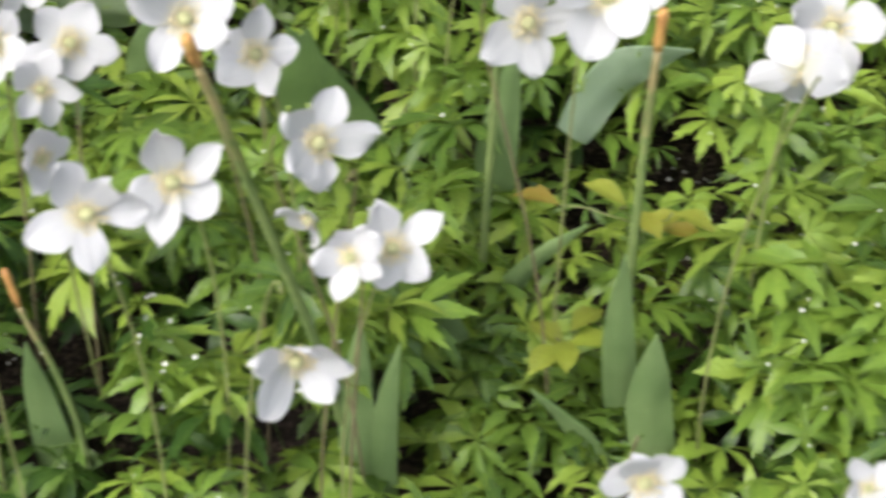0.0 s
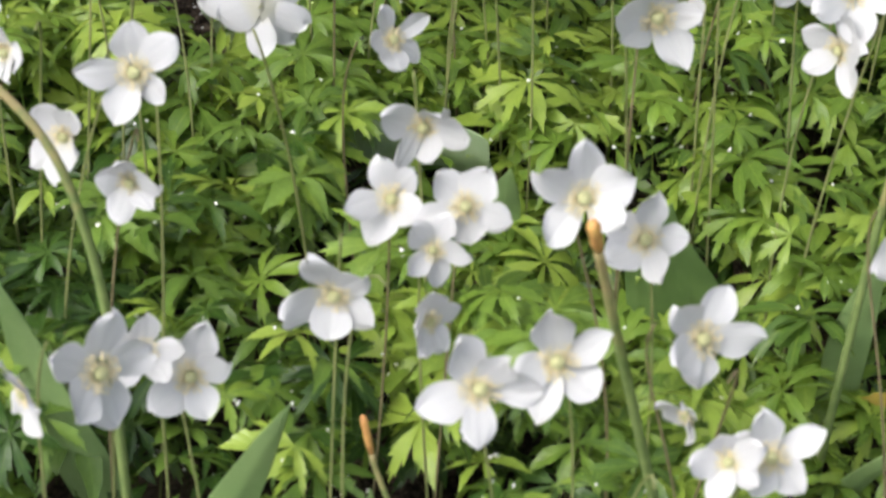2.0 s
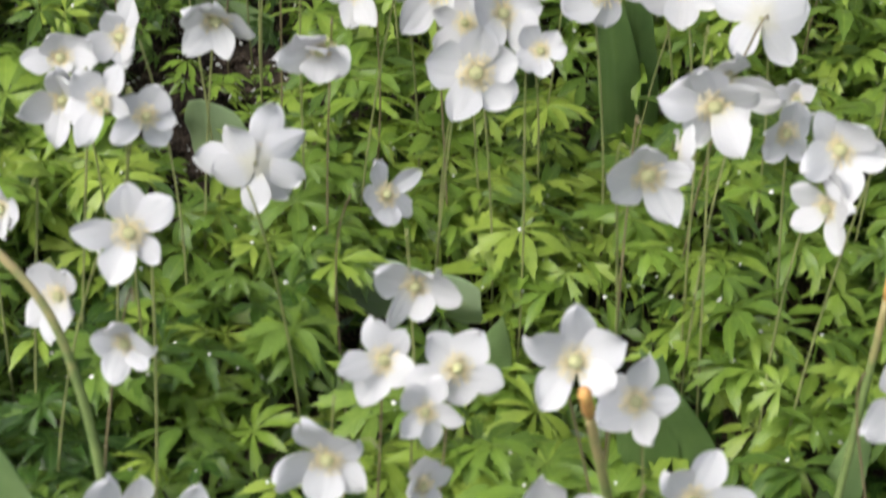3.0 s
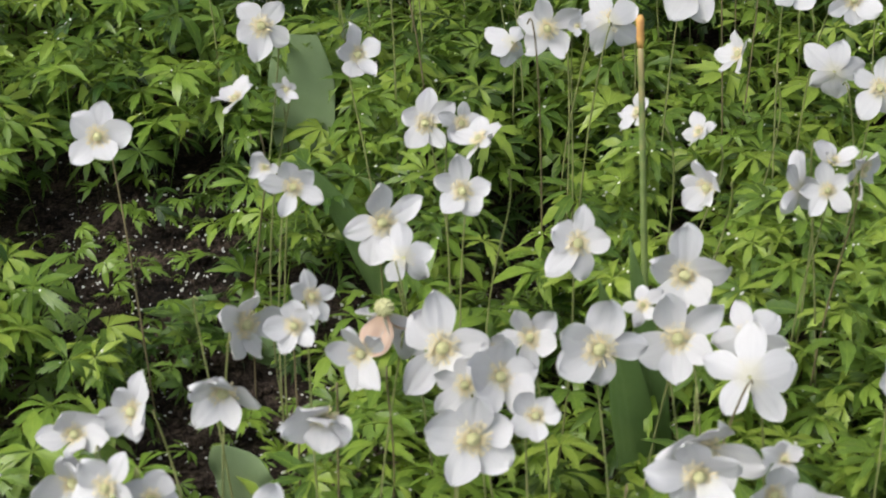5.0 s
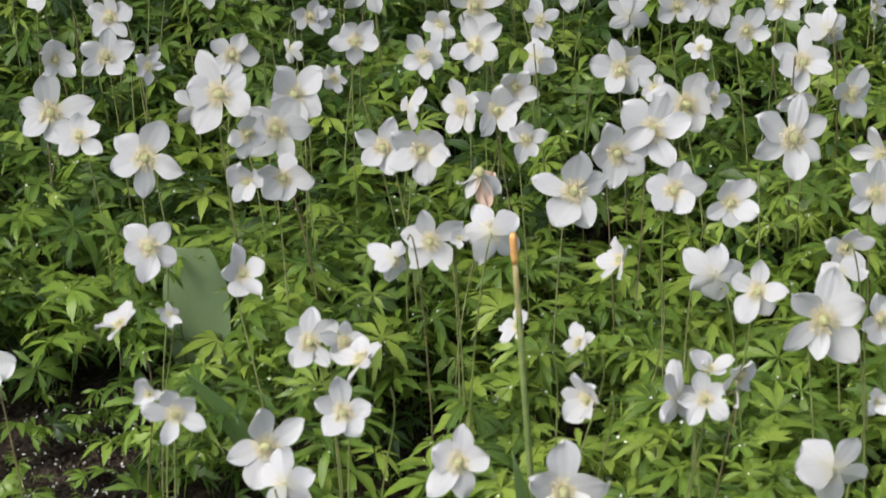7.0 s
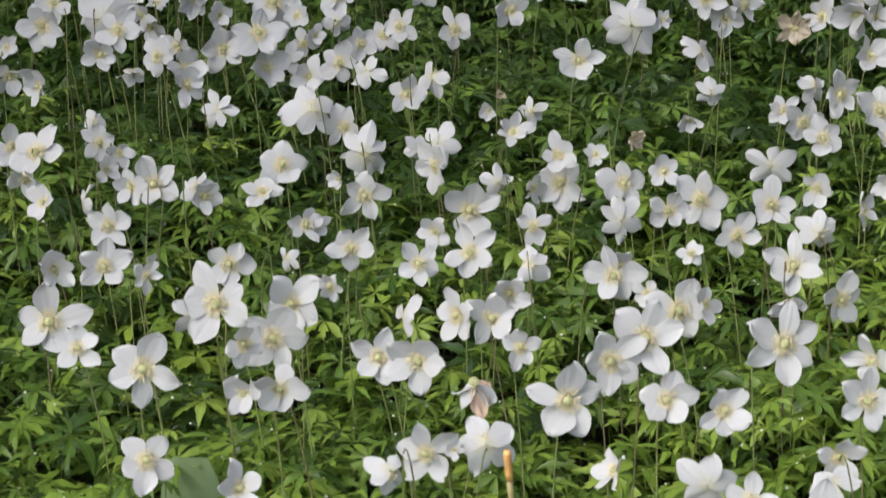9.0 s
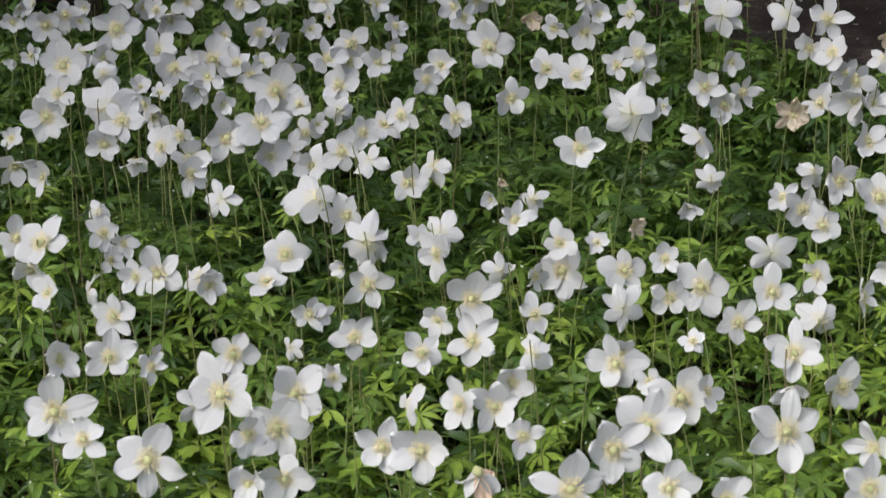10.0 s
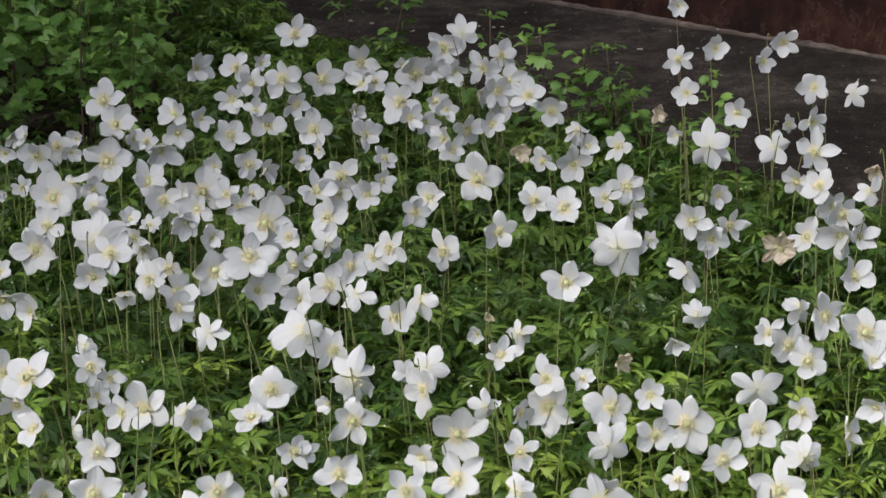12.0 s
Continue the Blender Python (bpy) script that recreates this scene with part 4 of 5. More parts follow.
anemone(-0.090, 0.819, 0.363, 51, 170, 36, spin=20, count=5, cup=8)
anemone(-0.109, 0.809, 0.365, 44, 182, 30, spin=171, count=5)
anemone(-0.134, 0.848, 0.353, 34, 215, -10, "nodding", spin=90, count=5, cup=20)
anemone(-0.035, 0.992, 0.374, 61, 150, 20, spin=350, count=5, cup=8)
anemone(0.007, 0.988, 0.396, 67, 170, 26, spin=85, count=5, cup=8)
anemone(0.130, 1.027, 0.354, 70, 176, 36, spin=64, count=5)
anemone(0.110, 0.966, 0.373, 64, 356, -30, "away", spin=74, count=5)
anemone(-0.128, 0.747, 0.357, 58, 165, 5, "nodding", spin=150, count=5, cup=26)
anemone(0.033, 0.688, 0.353, 49, 176, 19, "nodding", spin=28, count=5, cup=14)
anemone(0.130, 0.692, 0.352, 34, 168, 44)


# ---- tulips past their bloom ----
TULIP = "tulips past their bloom"
CLEAR = []


def tulip(x, y, label):
    return thing("tulip", (x, y, float(soil_height(x, y))), label, "tulip", TULIP)


def tulip_leaf(root, base, tip, width, sag=0.0, fold=0.35, mat=None, blunt=0.0, twist=0.0, clear=(0.0, 0.25, 0.5)):
    """A long folded leaf from base to tip, width in millimetres: two skins and a rim."""
    base, tip = np.array(base), np.array(tip)
    for s in clear:
        c = base + (tip - base) * s
        CLEAR.append((c[0] - 0.03 * c[0], c[1], 0.022 + width / 1900.0))
    length = np.linalg.norm(tip - base)
    along = (tip - base) / length
    across = np.cross(along, (0.0, 1.0, 0.25))
    across /= np.linalg.norm(across)
    up = np.cross(across, along)
    across = across * math.cos(twist) + up * math.sin(twist)
    up = np.cross(across, along)
    rng = np.random.default_rng(int(1e4 * abs(base[0]) + 1e3 * base[1] + 7 * width))
    ph, sway, roll = rng.uniform(0, 6.28, 4), rng.normal(0, 0.045), rng.normal(0, 0.25)
    nu, nv = 11, 26
    verts, uvs = [], []
    for side in (0, 1):
        for j in range(nv):
            s = j / (nv - 1)
            wd = width / 2000.0 * (0.76 + 0.24 * math.sin(min(s / 0.42, 1.0) * math.pi / 2)) * (1 - (1 - 0.6 * blunt) * max((s - 0.32) / 0.68, 0.0) ** (2.2 + 3 * blunt))
            wd = max(wd, 0.0004)
            turn = roll * (s - 0.4)
            for i in range(nu):
                u = 2 * i / (nu - 1) - 1
                lift = wd * fold * (1 - 0.5 * s) * abs(u) ** 1.3 - sag * length * math.sin(s * math.pi) + 0.10 * wd * abs(u) ** 2 * math.sin(13 * s + ph[0] + 1.5 * u) + 0.02 * wd * math.cos(15 * u + ph[1])
                lift += wd * u * turn - 0.05 * length * s * s * (sag == 0)
                c = base + along * length * s + across * (wd * u * (1 + 0.03 * math.sin(11 * s + ph[2] + u)) + sway * length * math.sin(s * math.pi)) + up * lift - up * 0.0011 * side
                verts.append(c - np.array(root.matrix_basis.translation))
                uvs.append((u * 0.5 + 0.5, s))
    m, faces = nu * nv, []
    for j in range(nv - 1):
        for i in range(nu - 1):
            a = j * nu + i
            faces += [(a, a + 1, a + nu + 1, a + nu), (m + a, m + a + nu, m + a + nu + 1, m + a + 1)]
    edge = [i for i in range(nu)] + [j * nu + nu - 1 for j in range(1, nv)] + [(nv - 1) * nu + i for i in range(nu - 2, -1, -1)] + [j * nu for j in range(nv - 2, 0, -1)]
    at, n = len(verts), len(edge)
    verts += [verts[p] for p in edge] + [verts[m + p] for p in edge]
    uvs += [uvs[p] for p in edge] * 2
    faces += [(at + p, at + n + p, at + n + (p + 1) % n, at + (p + 1) % n) for p in range(n)]
    part("leaf", mesh_from("tulip_leaf", verts, faces, mat or TULIP_LEAF, True, uvs), root)


def tulip_stem(root, *points, radius=0.0028, tip=True):
    """A bare stem through the points, from the top down, with a dry yellowed tip."""
    o = np.array(root.matrix_basis.translation)
    pts = np.array(points)[::-1] - o
    t = np.linspace(0, 1, len(pts))
    fine = np.linspace(0, 1, 24)
    line = np.stack([np.interp(fine, t, pts[:, k]) for k in range(3)], -1)
    for _ in range(4):
        line[1:-1] = (line[:-2] + 2 * line[1:-1] + line[2:]) / 4
    v, f = tube(line[:22], np.linspace(radius * 1.15, radius * 0.9, 22), 8)
    stem = part("stem", mesh_from("tulip_stem", v, f, TULIP_STEM), root)
    if tip:
        way = line[-1] - line[-3]
        way *= 0.028 / np.linalg.norm(way)
        ends = np.stack([line[21], line[21] + way * 0.25, line[21] + way * 0.6, line[21] + way * 0.85, line[21] + way])
        v, f = tube(ends, (radius * 0.95, radius * 1.25, radius * 1.15, radius * 1.3, radius * 0.8), 8)
        part("tip", mesh_from("tulip_tip", v, f, DRY_TIP), stem, "dry orange-yellow tip where the bloom fell off")


tulip_a = tulip(-0.112, 0.946, "tulip past bloom with a bare stem and broad grey-green leaves")
tulip_stem(tulip_a, (-0.190, 0.866, 0.441), (-0.187, 0.882, 0.407), (-0.175, 0.898, 0.341), (-0.158, 0.914, 0.256), (-0.144, 0.930, 0.182), (-0.112, 0.946, 0.000))
tulip_leaf(tulip_a, (-0.123, 0.933, 0.030), (-0.119, 0.933, 0.216), 23)
tulip_leaf(tulip_a, (-0.106, 0.934, 0.030), (-0.097, 0.934, 0.196), 17)
tulip_leaf(tulip_a, (-0.136, 1.255, 0.030), (-0.204, 1.255, 0.176), 35, 0.0, 0.2, TULIP_DARK)
tulip_b = tulip(-0.062, 1.134, "tulip past bloom with a bare stem and broad grey-green leaves")
tulip_stem(tulip_b, (-0.051, 1.134, 0.362), (-0.053, 1.134, 0.298), (-0.056, 1.134, 0.234), (-0.059, 1.134, 0.152), (-0.063, 1.134, 0.042), (-0.062, 1.134, 0.000))
tulip_leaf(tulip_b, (-0.057, 1.194, 0.030), (-0.044, 1.194, 0.217), 29)
tulip_leaf(tulip_b, (-0.059, 1.109, 0.030), (0.006, 1.109, 0.138), 16)
tulip_leaf(tulip_b, (-0.058, 1.055, 0.030), (-0.089, 1.055, 0.133), 22)
tulip_leaf(tulip_b, (-0.036, 1.057, 0.030), (-0.055, 1.057, 0.092), 11)
tulip_c = tulip(0.037, 1.036, "tulip past bloom with a bare stem and broad grey-green leaves")
tulip_stem(tulip_c, (0.039, 1.036, 0.346), (0.036, 1.036, 0.292), (0.033, 1.036, 0.190), (0.032, 1.036, 0.102), (0.037, 1.036, 0.000))
tulip_leaf(tulip_c, (0.037, 1.008, 0.030), (0.028, 1.008, 0.207), 22)
tulip_leaf(tulip_c, (0.057, 0.980, 0.030), (0.049, 0.980, 0.169), 30)
tulip_leaf(tulip_c, (0.034, 0.978, 0.030), (-0.023, 0.978, 0.118), 15)
tulip_leaf(tulip_c, (-0.007, 1.213, 0.118), (0.069, 1.213, 0.197), 37, -0.16, 0.2, TULIP_PALE)
tulip_d = tulip(-0.461, 0.933, "tulip past bloom with a bare stem and broad grey-green leaves")
tulip_stem(tulip_d, (-0.553, 0.933, 0.442), (-0.511, 0.933, 0.403), (-0.491, 0.933, 0.374), (-0.477, 0.933, 0.315), (-0.469, 0.933, 0.256), (-0.470, 0.933, 0.153), (-0.461, 0.933, 0.000))
tulip_leaf(tulip_d, (-0.473, 0.957, 0.030), (-0.544, 0.957, 0.275), 39)
tulip_leaf(tulip_d, (-0.447, 0.909, 0.030), (-0.353, 0.909, 0.263), 30)
tulip_leaf(tulip_d, (-0.478, 0.901, 0.030), (-0.535, 0.901, 0.122), 28)
tulip_e = tulip(-0.309, 0.963, "tulip past bloom with a dry broken stem tip and one leaf")
tulip_stem(tulip_e, (-0.315, 0.925, 0.217), (-0.311, 0.925, 0.196), (-0.299, 0.925, 0.163), (-0.289, 0.925, 0.118), (-0.286, 0.925, 0.072), (-0.286, 0.945, 0.000), radius=0.0019)
tulip_leaf(tulip_e, (-0.304, 0.940, 0.020), (-0.315, 0.940, 0.172), 25)
tulip_f = tulip(-0.327, 1.342, "broad pale grey-green tulip leaves close to the soil")
tulip_stem(tulip_f, (-0.327, 1.342, 0.07), (-0.327, 1.342, 0.03), (-0.327, 1.342, -0.005), radius=0.004, tip=False)
tulip_leaf(tulip_f, (-0.332, 1.333, 0.115), (-0.464, 1.334, 0.105), 62, -0.05, 0.25, TULIP_WORN)
tulip_leaf(tulip_f, (-0.316, 1.308, 0.030), (-0.311, 1.308, 0.137), 33)
tulip_leaf(tulip_f, (-0.222, 1.282, 0.040), (-0.293, 1.282, 0.051), 25, -0.05, 0.3, TULIP_PALE)
tulip_leaf(tulip_f, (-0.272, 1.293, 0.030), (-0.276, 1.293, 0.099), 31, 0.0, 0.2)
tulip_leaf(tulip_f, (-0.183, 1.254, 0.030), (-0.189, 1.254, 0.174), 47, 0.0, 0.2, TULIP_DARK)
tulip_g = tulip(-0.277, 1.698, "tulip past bloom with a bare stem and broad grey-green leaves")
tulip_stem(tulip_g, (-0.302, 1.698, 0.480), (-0.298, 1.698, 0.412), (-0.293, 1.698, 0.317), (-0.286, 1.698, 0.194), (-0.277, 1.698, 0.000))
tulip_leaf(tulip_g, (-0.281, 1.657, 0.030), (-0.313, 1.627, 0.287), 36, 0.0, 0.5, TULIP_DARK)
tulip_leaf(tulip_g, (-0.259, 1.662, 0.030), (-0.295, 1.662, 0.310), 25, 0.0, 0.5, TULIP_DARK)
tulip_leaf(tulip_g, (-0.381, 1.747, 0.030), (-0.397, 1.747, 0.088), 44, 0.0, 0.35, TULIP_DARK)
tulip_h = tulip(-0.601, 1.974, "short tulip with one dark green upright leaf")
tulip_stem(tulip_h, (-0.601, 1.974, 0.07), (-0.601, 1.974, 0.03), (-0.601, 1.974, -0.005), radius=0.004, tip=False)
tulip_leaf(tulip_h, (-0.579, 1.904, 0.040), (-0.657, 1.874, 0.228), 33, 0.0, 0.4, TULIP_DARK)
tulip_i = tulip(-0.713, 2.166, "short tulip with one broad pale torn leaf")
tulip_stem(tulip_i, (-0.713, 2.166, 0.07), (-0.713, 2.166, 0.03), (-0.713, 2.166, -0.005), radius=0.004, tip=False)
tulip_leaf(tulip_i, (-0.716, 2.118, 0.030), (-0.728, 2.118, 0.230), 74, 0.0, 0.1, TULIP_WORN, 0.85, clear=(0.55, 0.8))
tulip_j = tulip(-0.207, 3.207, "short tulip with one broad pale leaf among the flowers")
tulip_stem(tulip_j, (-0.207, 3.207, 0.07), (-0.207, 3.207, 0.03), (-0.207, 3.207, -0.005), radius=0.004, tip=False)
tulip_leaf(tulip_j, (-0.201, 3.139, 0.030), (-0.121, 3.139, 0.166), 62, 0.0, 0.2, TULIP_PALE, clear=())
tulip_k = tulip(-0.660, 1.863, "short tulip with broad dark leaves over bare soil")
tulip_stem(tulip_k, (-0.660, 1.863, 0.07), (-0.660, 1.863, 0.03), (-0.660, 1.863, -0.005), radius=0.004, tip=False)
tulip_leaf(tulip_k, (-0.633, 1.788, 0.040), (-0.779, 1.808, 0.051), 47, -0.05, 0.2, TULIP_DARK)
tulip_leaf(tulip_k, (-0.736, 1.851, 0.050), (-0.962, 1.871, -0.034), 35, -0.05, 0.25, TULIP_DARK)
tulip_l = tulip(-0.610, 1.590, "broad pale grey-green tulip leaf close to the soil")
tulip_stem(tulip_l, (-0.610, 1.590, 0.07), (-0.610, 1.590, 0.03), (-0.610, 1.590, -0.005), radius=0.004, tip=False)
tulip_leaf(tulip_l, (-0.588, 1.523, 0.050), (-0.616, 1.523, 0.133), 57, 0.0, 0.2, TULIP_WORN, 0.3)


# ---- foliage ----
CLEAR += [(-0.43, 0.84, 0.06), (-0.36, 0.78, 0.05), (-0.43, 0.90, 0.06), (-0.47, 0.97, 0.05), (-0.39, 0.84, 0.05), (-0.31, 0.96, 0.06), (-0.28, 0.88, 0.05), (-0.125, 0.93, 0.055), (-0.11, 0.86, 0.05), (0.05, 1.0, 0.05), (0.07, 1.02, 0.05)]


def leaflet(length, width, droop, crease, notch, seed, lobed=False):
    """Outline of one toothed leaflet along +y, wedge-shaped at its foot; its first vertex is its foot."""
    rng = np.random.default_rng(seed)
    mids = (0.0, 0.22, 0.42, 0.6, 0.78, 1.0)
    if lobed:
        sides = ((0.22, 0.34), (0.42, 0.76), (0.71, 1.06), (0.64, notch * 1.0), (0.91, notch * 1.0), (0.83, notch * 0.5))
    else:
        sides = ((0.22, 0.48), (0.40, 0.88), (0.58, 1.0), (0.63, notch * 1.7), (0.80, notch * 1.15), (0.84, notch * 0.75))
    arch, sway = rng.uniform(0.10, 0.30), rng.normal(0, 0.06)
    bend = lambda s: arch * s - (droop + 0.6 * arch) * s * s  # noqa: E731
    v = [(length * sway * s * s, length * s, length * bend(s)) for s in mids]
    for sign in (-1, 1):
        tuck = crease * rng.uniform(0.6, 1.3)
        for s, w in sides:
            s2, w2 = s * rng.uniform(0.96, 1.04), w * rng.uniform(0.86, 1.12)
            v.append((sign * width * w2 + length * sway * s2 * s2, length * s2, length * bend(s2) + tuck * width * w2 + rng.normal(0, 0.035) * width))
    f = []
    for b, flip in ((6, False), (12, True)):
        for face in ((0, 1, b), (1, 2, b + 1, b), (2, 3, b + 3, b + 2, b + 1), (3, 4, b + 5, b + 4, b + 3), (4, 5, b + 5)):
            f.append(face[::-1] if flip else face)
    return np.array(v), f


LEAF_UV = [(0, s) for s in (0.0, 0.22, 0.42, 0.6, 0.78, 1.0)] + [(0.8, 0.22), (0.9, 0.43), (1, 0.68), (0.8, 0.65), (0.9, 0.88), (0.6, 0.84)] * 2


def leaf_shape(seed, count, arc, size, droop):
    """A palmate leaf or whorl: leaflets round one middle."""
    rng = np.random.default_rng(seed)
    vs, fs = [np.zeros((1, 3))], []
    at = 1
    for k in range(count):
        a = (k + 0.5) / count * arc - arc / 2 + rng.normal(0, 0.06) if arc < 6 else k / count * arc + rng.normal(0, 0.1)
        lng = size * rng.uniform(0.75, 1.18) * (1.0 if arc > 6 else 1.0 - 0.25 * abs(a) / (arc / 2))
        v, f = leaflet(lng, lng * rng.uniform(0.118, 0.178), droop * rng.uniform(0.5, 1.5), rng.uniform(0.1, 0.45), rng.uniform(0.42, 0.58), seed * 31 + k, rng.random() < 0.65)
        roll = rng.normal(0, 0.2)
        x, z = v[:, 0] * math.cos(roll) - v[:, 2] * 0, v[:, 2] + v[:, 0] * math.sin(roll)
        v = np.stack([x * math.cos(a) + v[:, 1] * math.sin(a), -x * math.sin(a) + v[:, 1] * math.cos(a), z], -1)
        vs.append(v[1:])
        fs += [tuple(0 if i == 0 else i - 1 + at for i in face) for face in f]
        at += len(v) - 1
    return np.concatenate(vs), fs


def leaf_uv(n):
    """Across and along each leaflet, for a leaf of n vertices."""
    return [LEAF_UV[0]] + [LEAF_UV[1 + k % 17] for k in range(n - 1)]


WHORLS = [leaf_shape(300 + k, 6 + k % 3, 2 * math.pi, 0.039, 0.42) for k in range(8)]
PALMATE = [leaf_shape(400 + k, 5 + k % 2, 3.9, 0.039, 0.36) for k in range(6)]
SHAPES = WHORLS + PALMATE

# bare soil between the plants: x, y, half width, half depth
BARE = ((-0.92, 1.93, 0.10, 0.18), (-0.82, 1.88, 0.09, 0.20), (-0.65, 1.63, 0.11, 0.19), (-0.82, 1.55, 0.06, 0.15), (-0.45, 1.98, 0.06, 0.19), (-0.30, 1.96, 0.03, 0.13), (-0.60, 1.84, 0.035, 0.11), (-0.42, 1.11, 0.06, 0.06), (-0.09, 1.36, 0.03, 0.04), (0.08, 1.25, 0.03, 0.04))


def bare(x, y, leaves=True):
    out = np.zeros_like(x)
    for cx, cy, rx, ry in BARE:
        out = np.maximum(out, 1.25 - ((x - cx) / rx) ** 2 - ((y - cy) / ry) ** 2)
    for cx, cy, rx in CLEAR if leaves else ():
        out = np.maximum(out, 1.7 * (1.0 - ((x - cx) / rx) ** 2 - ((y - cy + 0.08) / 0.125) ** 2))
    return np.clip(out, 0, 1)


def cloud(points, seed, tilt, scale, top):
    """Leaves of mixed shape at the given x, y: arrays of vertices and faces, and the middles."""
    rng = np.random.default_rng(seed)
    vs, fs, uv, at, mids = [], [], [], 0, []
    for x, y in points:
        v, f = SHAPES[rng.integers(len(SHAPES))]
        young = min(max(0.6 + 0.4 * (y - 0.72) / 0.3, 0.6), 1.0)
        s = scale * rng.uniform(0.65, 1.25) * (0.5 + 0.5 * young)
        z = float(soil_height(x, y)) + top * young * (0.62 + 0.38 * float(hills(x * 2.3, y * 2.3)) * 0.6) * rng.uniform(0.55, 1.2) + 0.02
        e = Euler((rng.normal(-0.10, tilt), rng.normal(0, tilt), rng.uniform(0, 6.28)), "ZXY").to_matrix()
        m = np.array(e)
        w = v @ m.T * s + (x, y, z)
        stalk = np.array([(x - 0.0008, y, z), (x + 0.0008, y, z), (x + rng.normal(0, 0.02), y + rng.normal(0, 0.02), 0.0)])
        vs.append(np.concatenate([w, stalk]))
        fs += [tuple(i + at for i in face) for face in f]
        if rng.random() < 0.12:
            fs.append((at + len(w), at + len(w) + 1, at + len(w) + 2))
        at += len(w) + 3
        uv += leaf_uv(len(w)) + [(0.5, 0.0)] * 3
        mids.append(w)
    return np.concatenate(vs), fs, mids, uv


def scatter(n, seed, leaves=True):
    rng = np.random.default_rng(seed)
    y = 0.35 + 7.2 * rng.random(n * 3) ** 1.0
    x = rng.uniform(-4.0, 0.75, n * 3)
    back_corner = (y > 4.6) & (x < -0.95 - 0.26 * (y - 2.0))
    ok = ~back_corner & (x > -0.75 - 0.42 * y) & (x < 0.42 + 0.05 * y) & (y < bed_edge(x) - 0.03) & (rng.random(n * 3) > bare(x, y, leaves) * 1.15)
    x, y = x[ok], y[ok]
    return np.stack([x, y], -1)


def foliage():
    top_xy = scatter(27000, 5)
    # Far and front-left leaves take the green that has shade in its colour.
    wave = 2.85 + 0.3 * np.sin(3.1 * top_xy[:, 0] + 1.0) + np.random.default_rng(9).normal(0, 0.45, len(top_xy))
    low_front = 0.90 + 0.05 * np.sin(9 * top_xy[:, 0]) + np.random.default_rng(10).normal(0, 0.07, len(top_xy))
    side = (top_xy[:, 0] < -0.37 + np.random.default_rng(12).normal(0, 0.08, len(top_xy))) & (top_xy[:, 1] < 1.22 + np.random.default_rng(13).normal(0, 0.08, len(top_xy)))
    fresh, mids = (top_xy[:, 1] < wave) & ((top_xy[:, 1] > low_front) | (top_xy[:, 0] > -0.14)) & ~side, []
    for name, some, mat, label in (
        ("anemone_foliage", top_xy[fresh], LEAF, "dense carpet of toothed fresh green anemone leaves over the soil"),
        ("deep_green_foliage", top_xy[~fresh], DEEP_SHADED_LEAF, "dense carpet of deep green leaves under the flowers, darkened in colour for shade"),
    ):
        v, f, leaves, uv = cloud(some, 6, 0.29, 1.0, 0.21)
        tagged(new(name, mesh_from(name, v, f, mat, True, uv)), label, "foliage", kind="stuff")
        mids += leaves
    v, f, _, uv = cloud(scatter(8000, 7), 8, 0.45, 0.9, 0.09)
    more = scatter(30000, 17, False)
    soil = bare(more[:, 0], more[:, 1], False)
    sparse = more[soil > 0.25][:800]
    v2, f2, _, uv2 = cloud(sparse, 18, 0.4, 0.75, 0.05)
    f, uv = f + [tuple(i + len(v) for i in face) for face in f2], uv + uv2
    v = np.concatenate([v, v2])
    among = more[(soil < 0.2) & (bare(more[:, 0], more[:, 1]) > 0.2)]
    # Front-left short leaves join the layer that is coloured as shaded.
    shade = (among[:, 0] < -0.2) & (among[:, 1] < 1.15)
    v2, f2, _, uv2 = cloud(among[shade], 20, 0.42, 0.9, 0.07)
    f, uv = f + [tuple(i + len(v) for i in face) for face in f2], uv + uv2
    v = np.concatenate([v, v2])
    v2, f2, _, uv2 = cloud(among[~shade], 19, 0.42, 0.9, 0.07)
    tagged(new("young_foliage", mesh_from("young_foliage", v2, f2, LEAF, True, uv2)), "short fresh green anemone leaves between the tulips", "foliage", kind="stuff")
    # Lower leaves use the darkened green: shade below the carpet is in their colour.
    ob = new("low_foliage", mesh_from("low_foliage", v, f, DEEP_SHADED_LEAF, True, uv))
    tagged(ob, "lower layer of small anemone leaves, coloured dark green for the shade below the carpet", "foliage", kind="stuff")
    return mids


MIDS = foliage()


